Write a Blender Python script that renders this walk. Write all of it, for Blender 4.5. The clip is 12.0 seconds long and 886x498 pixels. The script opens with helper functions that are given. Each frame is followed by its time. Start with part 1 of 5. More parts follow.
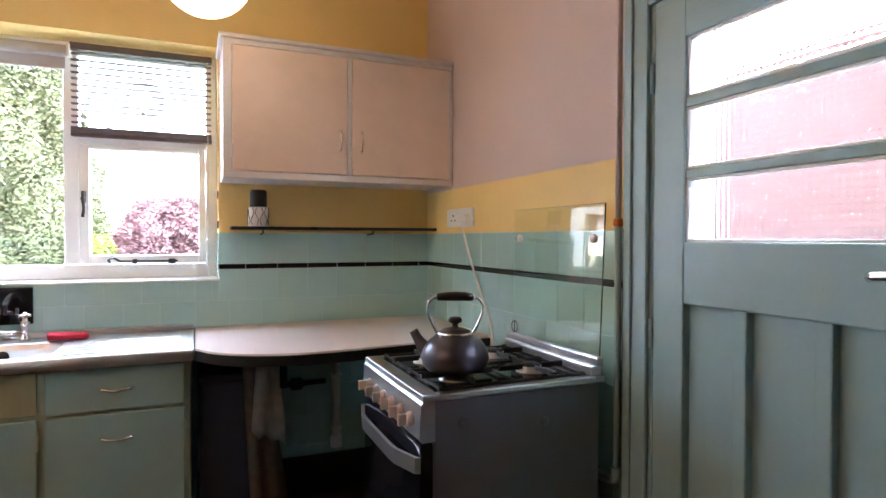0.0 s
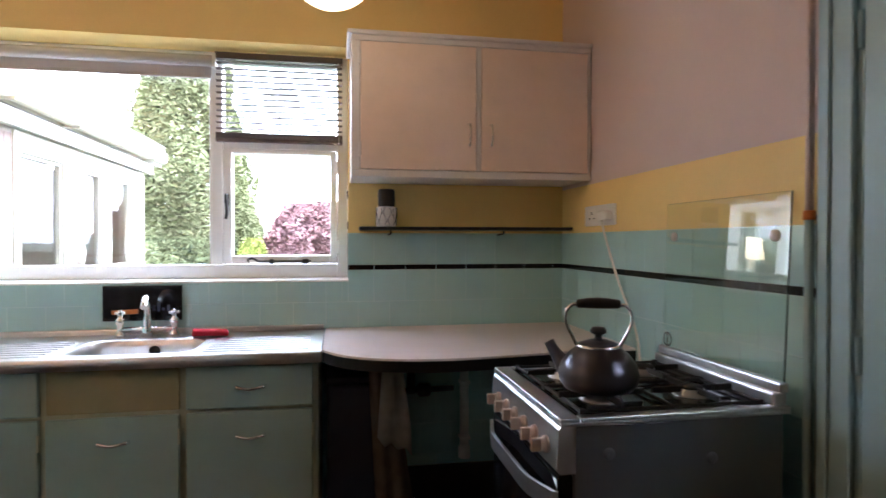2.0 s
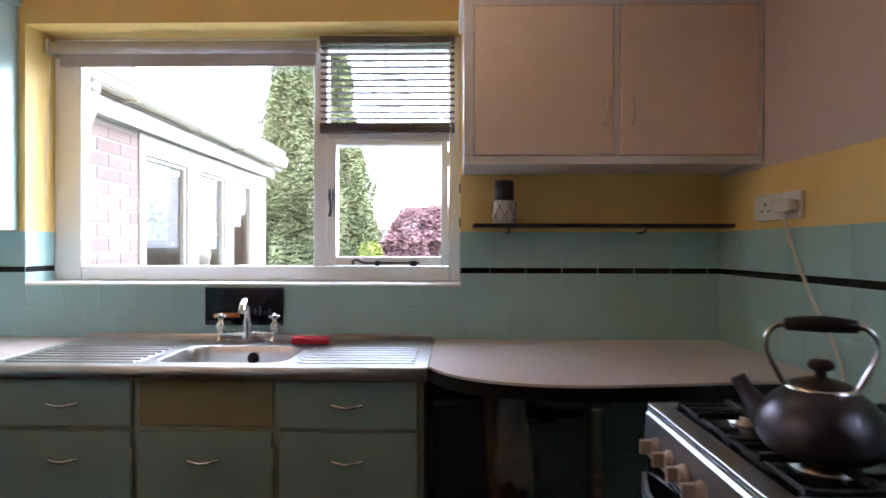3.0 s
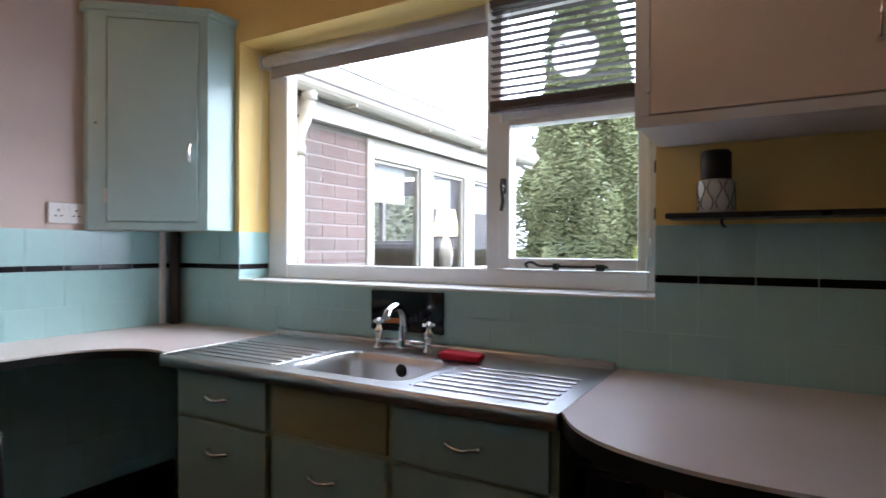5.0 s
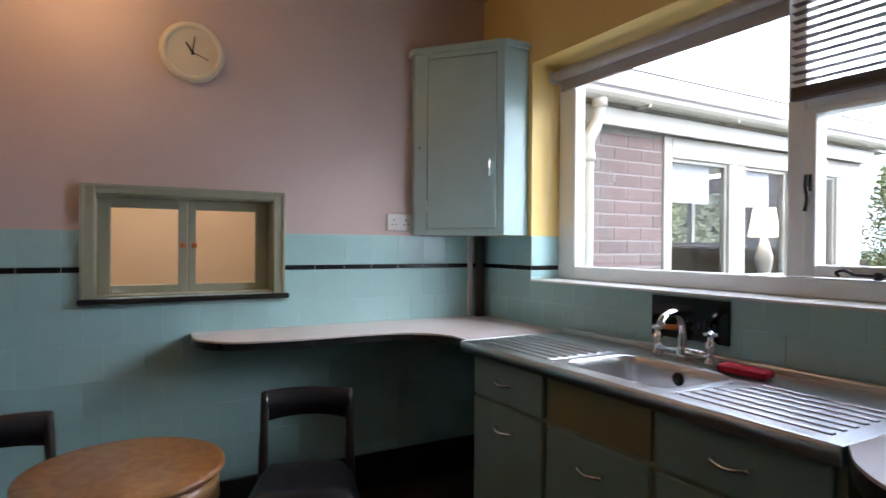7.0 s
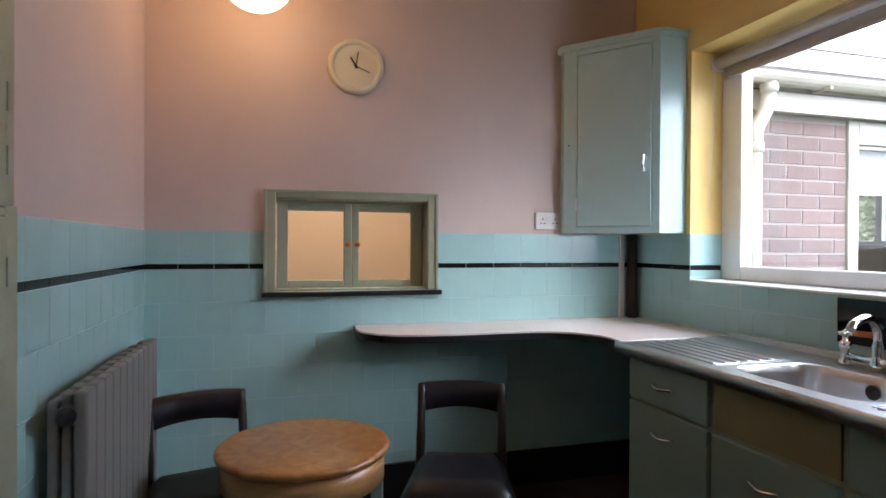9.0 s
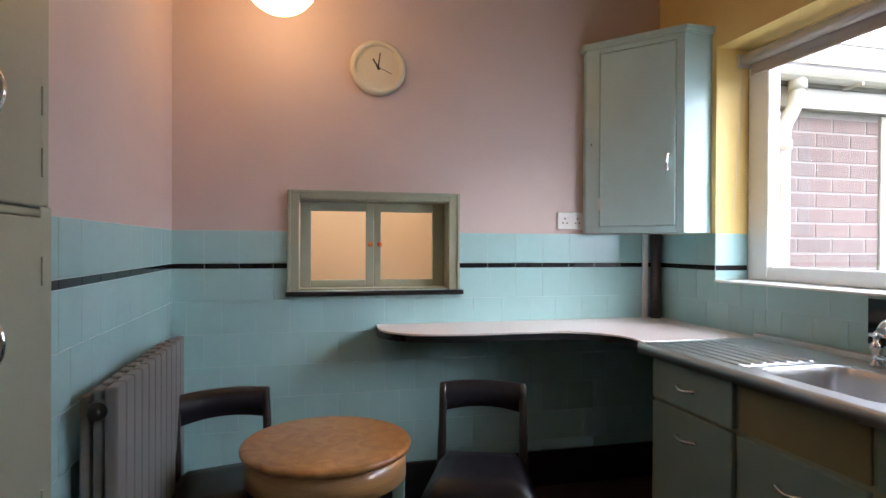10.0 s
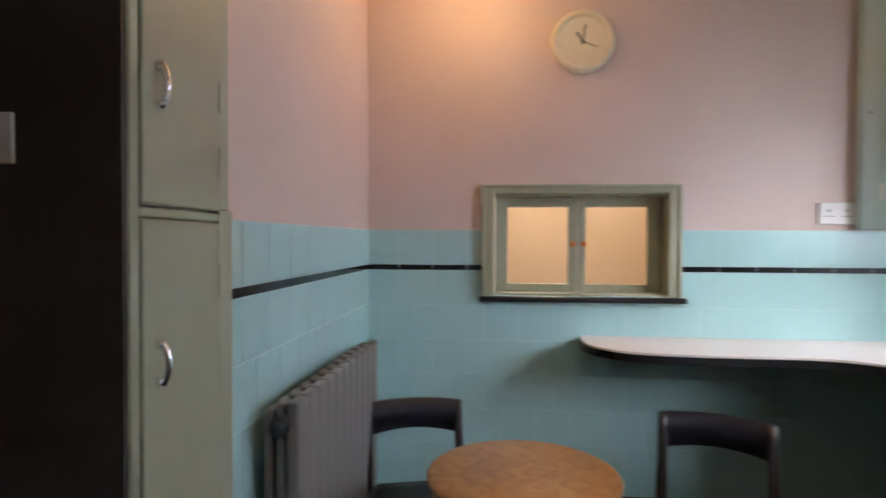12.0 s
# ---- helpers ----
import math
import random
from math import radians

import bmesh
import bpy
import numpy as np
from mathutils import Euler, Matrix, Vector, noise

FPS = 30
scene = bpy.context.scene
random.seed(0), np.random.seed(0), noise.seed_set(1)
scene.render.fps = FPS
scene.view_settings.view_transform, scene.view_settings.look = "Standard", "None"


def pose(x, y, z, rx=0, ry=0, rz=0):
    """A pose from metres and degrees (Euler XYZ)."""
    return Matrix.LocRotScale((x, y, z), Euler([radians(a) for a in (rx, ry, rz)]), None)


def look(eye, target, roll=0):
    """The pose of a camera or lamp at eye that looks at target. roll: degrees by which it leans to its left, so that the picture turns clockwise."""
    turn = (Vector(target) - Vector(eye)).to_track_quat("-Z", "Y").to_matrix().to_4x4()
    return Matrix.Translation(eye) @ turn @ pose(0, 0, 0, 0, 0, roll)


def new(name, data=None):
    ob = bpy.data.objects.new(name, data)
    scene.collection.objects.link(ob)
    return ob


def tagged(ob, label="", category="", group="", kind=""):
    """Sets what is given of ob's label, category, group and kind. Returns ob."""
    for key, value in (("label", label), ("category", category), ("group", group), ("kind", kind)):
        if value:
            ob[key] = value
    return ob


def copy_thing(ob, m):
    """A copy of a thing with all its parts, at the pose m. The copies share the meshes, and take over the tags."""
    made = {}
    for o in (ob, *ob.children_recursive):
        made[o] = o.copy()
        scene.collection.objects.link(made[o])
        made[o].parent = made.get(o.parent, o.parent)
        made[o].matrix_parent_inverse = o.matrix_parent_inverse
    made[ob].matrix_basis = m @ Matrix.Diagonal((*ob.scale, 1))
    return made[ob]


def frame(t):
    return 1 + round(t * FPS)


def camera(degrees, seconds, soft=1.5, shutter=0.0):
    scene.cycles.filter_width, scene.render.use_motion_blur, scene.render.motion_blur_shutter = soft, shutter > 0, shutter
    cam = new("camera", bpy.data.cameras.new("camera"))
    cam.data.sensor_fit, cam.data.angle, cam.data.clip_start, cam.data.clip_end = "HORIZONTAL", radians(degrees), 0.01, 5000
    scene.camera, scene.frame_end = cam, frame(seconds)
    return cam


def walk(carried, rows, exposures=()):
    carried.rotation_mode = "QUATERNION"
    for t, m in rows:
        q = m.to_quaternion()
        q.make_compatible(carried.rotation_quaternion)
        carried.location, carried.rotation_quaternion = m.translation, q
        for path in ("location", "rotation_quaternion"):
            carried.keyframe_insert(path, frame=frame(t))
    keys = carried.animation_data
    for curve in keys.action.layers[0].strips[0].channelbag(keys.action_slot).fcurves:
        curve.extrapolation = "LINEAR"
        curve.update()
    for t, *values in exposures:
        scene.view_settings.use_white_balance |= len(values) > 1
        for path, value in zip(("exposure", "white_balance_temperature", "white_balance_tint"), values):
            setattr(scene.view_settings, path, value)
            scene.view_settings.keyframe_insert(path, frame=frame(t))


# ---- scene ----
S = 1.055      # the plan below was drawn a little small: S brings the wall tiles to their true 152 mm
cam = camera(74.8, 12.0, shutter=0.4)
PATH = [
    (0, (2.116, 1.536, 1.299), (2.902, 3.375, 1.263), 0.1),
    (0.5, (2.126, 1.555, 1.296), (2.887, 3.404, 1.261), 0.1),
    (1, (2.132, 1.588, 1.294), (2.813, 3.468, 1.259), 0.1),
    (1.5, (2.15, 1.638, 1.288), (2.672, 3.568, 1.258), -0.0),
    (2, (2.169, 1.71, 1.285), (2.525, 3.678, 1.26), -0.0),
    (2.5, (2.187, 1.855, 1.265), (2.335, 3.849, 1.248), -0.1),
    (3, (2.191, 2.064, 1.261), (2.151, 4.064, 1.255), 0.1),
    (5, (2.526, 2.604, 1.257), (1.527, 4.337, 1.252), 0.2),
    (5.5, (2.608, 2.65, 1.273), (1.345, 4.201, 1.259), 0.2),
    (6, (2.662, 2.648, 1.287), (1.178, 3.989, 1.269), 0.2),
    (6.5, (2.694, 2.636, 1.279), (1.061, 3.791, 1.267), 0.3),
    (7, (2.696, 2.617, 1.272), (0.957, 3.605, 1.262), 0.4),
    (7.5, (2.694, 2.591, 1.269), (0.892, 3.459, 1.257), 0.4),
    (9.5, (2.709, 2.558, 1.262), (0.771, 3.052, 1.252), 0.3),
    (10, (2.712, 2.56, 1.262), (0.769, 3.036, 1.251), 0.3),
    (10.5, (2.704, 2.567, 1.257), (0.758, 3.026, 1.244), 0.3),
    (11, (2.693, 2.55, 1.262), (0.742, 2.99, 1.243), 0.4),
    (11.5, (2.599, 2.571, 1.261), (0.616, 2.825, 1.239), 0.3),
    (12, (2.425, 2.585, 1.285), (0.435, 2.381, 1.252), 0.2),
]
walk(cam, [(t, look([S * c for c in eye], [S * c for c in target], roll)) for t, eye, target, roll in PATH],
     exposures=[(0.0, 2.63, 5700, 8), (1.5, 2.32, 5750, 8), (3.0, 1.52, 5750, 8), (5.0, 0.8, 5750, 8), (7.0, 0.58, 5800, 8), (9.5, 1.0, 5900, 8), (12.0, 1.2, 6000, 8)])

# ---- plan, to be multiplied by S ----
FLOOR = 0.06
EAST, NORTH, SOUTH = 3.25, 4.40, 2.016
CEIL = 2.62
TILE_TOP = 1.325
STRIP0, STRIP1 = 1.155, 1.180
PITCH = 0.1445
WX0, WX1, WZ0, WZ1 = 0.435, 2.215, 1.105, 2.172      # kitchen window opening
NOUT = 4.68                                         # outer face of the north wall
COUNTER = 0.89

# ---- light ----
world = bpy.data.worlds.new("sky")
scene.world = world
world.use_nodes = True
wn = world.node_tree
sky = wn.nodes.new("ShaderNodeTexSky")
sky.sky_type = 'NISHITA'
sky.sun_disc = False
sky.sun_elevation, sky.sun_rotation = radians(31.3), radians(46.6)
sky.air_density, sky.dust_density, sky.ozone_density = 1.0, 4.0, 1.0
mixw = wn.nodes.new("ShaderNodeMix")
mixw.data_type = 'RGBA'
mixw.inputs[0].default_value = 0.75
wn.links.new(sky.outputs[0], mixw.inputs[6])
mixw.inputs[7].default_value = (40.0, 42.5, 50.0, 1)
wn.links.new(mixw.outputs[2], wn.nodes["Background"].inputs[0])
wn.nodes["Background"].inputs[1].default_value = 0.17
sun = new("sun", bpy.data.lights.new("sun", 'SUN'))
sun.data.energy, sun.data.angle, sun.data.color = 1.5, radians(40), (1.0, 0.96, 0.9)
sun.matrix_world = look((5.5, 9.2, 4.6), (0, 4, 0))


def point_lamp(name, at, radius, watts, colour):
    la = new(name, bpy.data.lights.new(name, 'POINT'))
    la.data.energy, la.data.color, la.data.shadow_soft_size = watts * S * S, colour, radius * S
    la.location = S * Vector(at)
    return la


LAMP_A, LAMP_B, GLOBE = (2.15, 3.51, 2.14), (0.40, 2.48, 2.292), 0.145
# the room behind the serving hatch has its own warm lamp
point_lamp("dining_lamp", (-0.75, 2.9, 2.0), 0.12, 11, (1.0, 0.76, 0.50))


# ---- materials ----
def nodes_of(name):
    m = bpy.data.materials.new(name)
    m.use_nodes = True
    return m, m.node_tree, m.node_tree.nodes["Principled BSDF"]


def mat(name, colour, rough=0.5, metal=0.0, vary=0.06, scale=6.0, grain=90.0, bump=0.05, coat=0.0, spec=0.5, piece=0.0, gv=0.15, island=0.0):
    """A painted or solid surface: two scales of noise in colour and gloss, fine relief, and a little change from piece to piece."""
    m, nt, p = nodes_of(name)
    geo = nt.nodes.new("ShaderNodeNewGeometry")
    big = nt.nodes.new("ShaderNodeTexNoise")
    big.inputs["Scale"].default_value, big.inputs["Detail"].default_value = scale, 4
    fine = nt.nodes.new("ShaderNodeTexNoise")
    fine.inputs["Scale"].default_value, fine.inputs["Detail"].default_value = grain, 3
    nt.links.new(geo.outputs["Position"], big.inputs["Vector"])
    nt.links.new(geo.outputs["Position"], fine.inputs["Vector"])
    hsv = nt.nodes.new("ShaderNodeHueSaturation")
    hsv.inputs["Color"].default_value = (*colour, 1)
    add = nt.nodes.new("ShaderNodeMath")
    add.operation = 'MULTIPLY_ADD'
    nt.links.new(big.outputs["Fac"], add.inputs[0])
    add.inputs[1].default_value, add.inputs[2].default_value = 4 * vary, 1 - 2 * vary
    add2 = nt.nodes.new("ShaderNodeMath")
    add2.operation = 'MULTIPLY_ADD'
    nt.links.new(fine.outputs["Fac"], add2.inputs[0])
    add2.inputs[1].default_value = vary * 1.2
    nt.links.new(add.outputs[0], add2.inputs[2])
    last = add2
    if piece:
        info = nt.nodes.new("ShaderNodeObjectInfo")
        pm = nt.nodes.new("ShaderNodeMath")
        pm.operation = 'MULTIPLY_ADD'
        nt.links.new(info.outputs["Random"], pm.inputs[0])
        pm.inputs[1].default_value = piece
        nt.links.new(add2.outputs[0], pm.inputs[2])
        last = pm
    if island:
        im = nt.nodes.new("ShaderNodeMath")
        im.operation = 'MULTIPLY_ADD'
        nt.links.new(geo.outputs["Random Per Island"], im.inputs[0])
        im.inputs[1].default_value = island
        nt.links.new(last.outputs[0], im.inputs[2])
        last = im
    nt.links.new(last.outputs[0], hsv.inputs["Value"])
    nt.links.new(hsv.outputs[0], p.inputs["Base Color"])
    rr = nt.nodes.new("ShaderNodeMath")
    rr.operation = 'MULTIPLY_ADD'
    nt.links.new(big.outputs["Fac"], rr.inputs[0])
    rr.inputs[1].default_value, rr.inputs[2].default_value = gv, max(0.02, rough - gv / 2)
    nt.links.new(rr.outputs[0], p.inputs["Roughness"])
    p.inputs["Metallic"].default_value = metal
    p.inputs["Coat Weight"].default_value = coat
    p.inputs["Coat Roughness"].default_value = 0.12
    p.inputs["Specular IOR Level"].default_value = spec
    if bump:
        b = nt.nodes.new("ShaderNodeBump")
        b.inputs["Strength"].default_value, b.inputs["Distance"].default_value = bump, 0.01
        nt.links.new(fine.outputs["Fac"], b.inputs["Height"])
        nt.links.new(b.outputs[0], p.inputs["Normal"])
    return m


def wood_mat(name, light, dark, rough=0.3, stretch=(3, 25, 3), coat=0.3):
    m, nt, p = nodes_of(name)
    tc = nt.nodes.new("ShaderNodeNewGeometry")
    mp = nt.nodes.new("ShaderNodeMapping")
    mp.inputs["Scale"].default_value = stretch
    nz = nt.nodes.new("ShaderNodeTexNoise")
    nz.inputs["Scale"].default_value, nz.inputs["Detail"].default_value, nz.inputs["Distortion"].default_value = 1.4, 8, 1.6
    ramp = nt.nodes.new("ShaderNodeValToRGB")
    ramp.color_ramp.elements[0].position, ramp.color_ramp.elements[1].position = 0.30, 0.72
    ramp.color_ramp.elements[0].color, ramp.color_ramp.elements[1].color = (*dark, 1), (*light, 1)
    nt.links.new(tc.outputs["Position"], mp.inputs["Vector"])
    nt.links.new(mp.outputs[0], nz.inputs["Vector"])
    nt.links.new(nz.outputs["Fac"], ramp.inputs[0])
    nt.links.new(ramp.outputs[0], p.inputs["Base Color"])
    p.inputs["Roughness"].default_value = rough
    p.inputs["Coat Weight"].default_value = coat
    return m


def glass_mat(name, rough=0.0, tint=(1, 1, 1), reeds=0.0, ior=1.45):
    m, nt, p = nodes_of(name)
    p.inputs["Base Color"].default_value = (*tint, 1)
    p.inputs["Roughness"].default_value = rough
    p.inputs["Transmission Weight"].default_value = 1.0
    p.inputs["IOR"].default_value = ior
    if reeds:
        geo = nt.nodes.new("ShaderNodeNewGeometry")
        wv = nt.nodes.new("ShaderNodeTexWave")
        wv.wave_type, wv.bands_direction = 'BANDS', 'Y'
        wv.inputs["Scale"].default_value = reeds
        wv.inputs["Distortion"].default_value, wv.inputs["Detail"].default_value = 0.6, 0
        wz = nt.nodes.new("ShaderNodeTexWave")
        wz.wave_type, wz.bands_direction = 'BANDS', 'Z'
        wz.inputs["Scale"].default_value = reeds * 0.95
        wz.inputs["Distortion"].default_value, wz.inputs["Detail"].default_value, wz.inputs["Detail Scale"].default_value = 0.7, 0, 1.2
        nt.links.new(geo.outputs["Position"], wv.inputs["Vector"])
        nt.links.new(geo.outputs["Position"], wz.inputs["Vector"])
        ad = nt.nodes.new("ShaderNodeMath")
        ad.operation = 'MULTIPLY_ADD'
        ad.inputs[1].default_value = 0.6
        nt.links.new(wv.outputs["Fac"], ad.inputs[0])
        nt.links.new(wz.outputs["Fac"], ad.inputs[2])
        b = nt.nodes.new("ShaderNodeBump")
        b.inputs["Strength"].default_value, b.inputs["Distance"].default_value = 0.3, 0.006
        nt.links.new(ad.outputs[0], b.inputs["Height"])
        nt.links.new(b.outputs[0], p.inputs["Normal"])
    return m


def glow_mat(name, colour, strength):
    m, nt, p = nodes_of(name)
    p.inputs["Base Color"].default_value = (0.9, 0.88, 0.82, 1)
    p.inputs["Roughness"].default_value = 0.25
    p.inputs["Emission Color"].default_value = (*colour, 1)
    p.inputs["Emission Strength"].default_value = strength
    return m


TILE = mat("glazed_mint_tile", (0.415, 0.63, 0.635), 0.15, vary=0.035, scale=4, grain=30, bump=0.015, piece=0.03, gv=0.06)
GROUT = mat("pale_grout", (0.50, 0.68, 0.675), 0.7, vary=0.05)
BLACKTILE = mat("black_glazed_tile", (0.012, 0.012, 0.016), 0.15, bump=0.01)
SKIRT = mat("black_skirting_gloss", (0.014, 0.014, 0.017), 0.3, bump=0.02)
YELLOW = mat("yellow_wall_paint", (0.84, 0.61, 0.22), 0.55, vary=0.05, scale=3, bump=0.06)
PINK = mat("dusty_pink_wall_paint", (0.645, 0.515, 0.48), 0.6, vary=0.04, scale=2.5, bump=0.06)
# unseen ceiling, its colour taken down so that less light bounces back
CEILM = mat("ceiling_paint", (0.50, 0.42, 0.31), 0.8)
FLOORM = mat("brown_lino", (0.085, 0.045, 0.032), 0.45, vary=0.12, scale=9, grain=120, bump=0.03)
WHITE = mat("white_gloss_paint", (0.86, 0.86, 0.85), 0.32, vary=0.03, scale=8, bump=0.02)
CREAM = mat("cream_painted_timber", (0.30, 0.275, 0.235), 0.5, vary=0.05)
MINT = mat("mint_cabinet_paint", (0.255, 0.355, 0.335), 0.38, vary=0.05, scale=7, grain=60, bump=0.03)
MINTTRIM = mat("olive_trim_paint", (0.33, 0.345, 0.25), 0.42, vary=0.06)
OLIVE = mat("olive_false_panel", (0.27, 0.24, 0.125), 0.45, vary=0.06)
AQUA = mat("pale_aqua_paint", (0.46, 0.63, 0.63), 0.32, vary=0.04, bump=0.03)
SAGE = mat("sage_green_paint", (0.36, 0.37, 0.27), 0.42, vary=0.05, bump=0.03)
DOORPAINT = mat("grey_green_door_paint", (0.33, 0.475, 0.515), 0.35, vary=0.05, bump=0.03)
PEACH = mat("pale_pink_cabinet_paint", (0.84, 0.68, 0.595), 0.40, vary=0.04, scale=10, grain=70, bump=0.03)
PEACHF = mat("pale_lilac_frame_paint", (0.74, 0.7, 0.71), 0.40, vary=0.04)
FORMICA = mat("pale_pink_laminate", (0.78, 0.68, 0.66), 0.34, vary=0.04, scale=5, grain=300, bump=0.01)
EDGE = mat("black_worktop_edge", (0.012, 0.012, 0.014), 0.3)
STEEL = mat("brushed_stainless_steel", (0.56, 0.56, 0.57), 0.33, 1.0, vary=0.015, scale=9, grain=300, bump=0.004, gv=0.05)
CHROME = mat("chrome", (0.82, 0.82, 0.83), 0.08, 1.0, vary=0.02, bump=0.0, gv=0.05)
COOKSIDE = mat("silver_grey_enamel", (0.165, 0.17, 0.195), 0.36, 0.55, vary=0.05, bump=0.02)
CAST = mat("black_cast_iron", (0.016, 0.016, 0.017), 0.55, bump=0.1, grain=200)
BLACKGLASS = mat("black_oven_glass", (0.006, 0.006, 0.008), 0.06, bump=0.0, gv=0.03)
KNOB = mat("cream_plastic", (0.52, 0.42, 0.36), 0.4)
KETTLE = mat("gunmetal_enamel", (0.085, 0.08, 0.095), 0.36, 0.6, vary=0.05, bump=0.01)
BLACKP = mat("black_plastic", (0.013, 0.012, 0.014), 0.4)
WHITEP = mat("white_plastic", (0.76, 0.74, 0.72), 0.35, vary=0.02, bump=0.0)
DARKHOLE = mat("dark_slot", (0.02, 0.02, 0.02), 0.7, bump=0)
BLIND = mat("grey_roller_blind_cloth", (0.50, 0.47, 0.46), 0.85, bump=0.15, grain=400)
SLAT = mat("dark_blind_slat", (0.10, 0.08, 0.085), 0.4)
BRICK = mat("brown_red_brick", (0.118, 0.080, 0.071), 0.85, vary=0.16, scale=12, grain=160, bump=0.4, piece=0.25)
BRICKE = mat("red_brick", (0.135, 0.075, 0.07), 0.85, vary=0.16, scale=12, grain=160, bump=0.4, piece=0.25)
MORTAR = mat("mortar", (0.225, 0.195, 0.18), 0.9, vary=0.1, bump=0.3)
MORTARD = mat("weathered_mortar", (0.16, 0.12, 0.115), 0.9, vary=0.1, bump=0.3)
ROOFLINE = mat("dark_roof_line", (0.07, 0.06, 0.058), 0.6, vary=0.1)
TOWELB = mat("brown_cotton_towel", (0.15, 0.12, 0.1), 0.95, vary=0.2, scale=25, grain=400, bump=0.3)
ENAMEL = mat("black_hob_enamel", (0.016, 0.016, 0.018), 0.16, vary=0.05, bump=0.01)
EXTBLIND = mat("pale_grey_blind_cloth", (0.36, 0.37, 0.38), 0.85, bump=0.1, grain=300)
LEAF = mat("conifer_foliage", (0.130, 0.138, 0.066), 0.85, vary=0.2, scale=1.6, grain=25, bump=0, island=0.3, spec=0.15)
PURPLE = mat("copper_purple_foliage", (0.165, 0.092, 0.09), 0.85, vary=0.22, scale=3, grain=25, bump=0, island=0.4, spec=0.15)
LIME = mat("yellow_green_foliage", (0.2, 0.22, 0.04), 0.6, vary=0.2, scale=3, grain=25, bump=0)
BARK = mat("bark", (0.07, 0.05, 0.035), 0.9, bump=0.4)
GRASS = mat("lawn", (0.085, 0.10, 0.06), 0.9, vary=0.2, scale=1.5, bump=0.3)
LEATHER = mat("black_leather", (0.011, 0.010, 0.015), 0.36, vary=0.1, scale=12, grain=240, bump=0.12)
DARKWOOD = wood_mat("dark_stained_wood", (0.030, 0.020, 0.018), (0.012, 0.009, 0.009), 0.3)
TABLEWOOD = wood_mat("honey_burr_veneer", (0.55, 0.27, 0.085), (0.36, 0.135, 0.035), 0.28, (9, 9, 9), 0.4)
RIMWOOD = wood_mat("honey_table_rim", (0.60, 0.33, 0.13), (0.46, 0.22, 0.08), 0.33, (3, 3, 30), 0.3)
GREY = mat("taupe_radiator_paint", (0.22, 0.20, 0.19), 0.4, vary=0.05)
DARKGAP = mat("dark_iron", (0.02, 0.025, 0.03), 0.5)
BROWNPIPE = mat("dark_brown_pipe_paint", (0.05, 0.035, 0.032), 0.45)
# the gloom of the unlit hall, put into the wall colour
HALL = mat("hall_gloom_brown", (0.045, 0.036, 0.030), 0.6, vary=0.08)
NAVY = mat("navy_plastic", (0.010, 0.013, 0.035), 0.5)
CLOTH = mat("grey_checked_tea_towel", (0.34, 0.34, 0.34), 0.95, vary=0.2, scale=25, grain=400, bump=0.3)
RED = mat("red_sponge_cloth", (0.42, 0.012, 0.035), 0.9, vary=0.12, grain=300, bump=0.3)
ORANGE = mat("orange_cord", (0.55, 0.16, 0.03), 0.6)
FLEX = mat("white_flex", (0.72, 0.68, 0.62), 0.5, bump=0)
CLOCKRIM = mat("ivory_clock_rim", (0.72, 0.66, 0.52), 0.3, bump=0.01)
DIAL = mat("pale_dial", (0.74, 0.70, 0.66), 0.5, bump=0)
JARW = mat("white_ceramic", (0.72, 0.68, 0.62), 0.3, bump=0.01)
GLASS = glass_mat("window_glass")
EXTGLASS = glass_mat("extension_window_glass", ior=1.12)
REEDED = glass_mat("reeded_glass", 0.05, (0.88, 0.88, 0.89), 20)
LIDGLASS = glass_mat("hob_lid_glass", 0.0, (0.93, 0.98, 0.96))
HATCHGLASS = glass_mat("obscured_hatch_glass", 0.25, (1, 0.97, 0.92))
OPAL = glass_mat("milky_vent_plastic", 0.55, (0.97, 0.97, 0.95))
GLOW = glow_mat("lit_opal_globe", (1.0, 0.70, 0.40), 1.0)
GLOW_B = glow_mat("lit_opal_globe_over_table", (1.0, 0.57, 0.25), 3.7)
LAMPSHADE = glow_mat("glowing_lampshade", (1.0, 0.78, 0.5), 3.0)
BEIGE = mat("beige_plaster", (0.24, 0.205, 0.16), 0.7)
DINING = mat("dining_room_cream_wall", (0.80, 0.66, 0.52), 0.7)


# ---- mesh helpers ----
def bm_box(bm, x0, x1, y0, y1, z0, z1, mi=0, bevel=0.0, seg=2):
    """One box in bm, with its edges rounded by bevel."""
    r = bmesh.ops.create_cube(bm, size=1.0)
    vs = r["verts"]
    for v in vs:
        v.co = Vector((x0 + (v.co.x + 0.5) * (x1 - x0), y0 + (v.co.y + 0.5) * (y1 - y0), z0 + (v.co.z + 0.5) * (z1 - z0)))
    fs = {f for v in vs for f in v.link_faces}
    if bevel:
        es = list({e for v in vs for e in v.link_edges})
        b = bmesh.ops.bevel(bm, geom=es, offset=bevel, segments=seg, affect='EDGES', profile=0.5)
        fs = set(b["faces"]) | {f for f in fs if f.is_valid}
    for f in fs:
        f.material_index = mi
    return bm


def box(*a, **k):
    return bm_box(bmesh.new(), *a, **k)


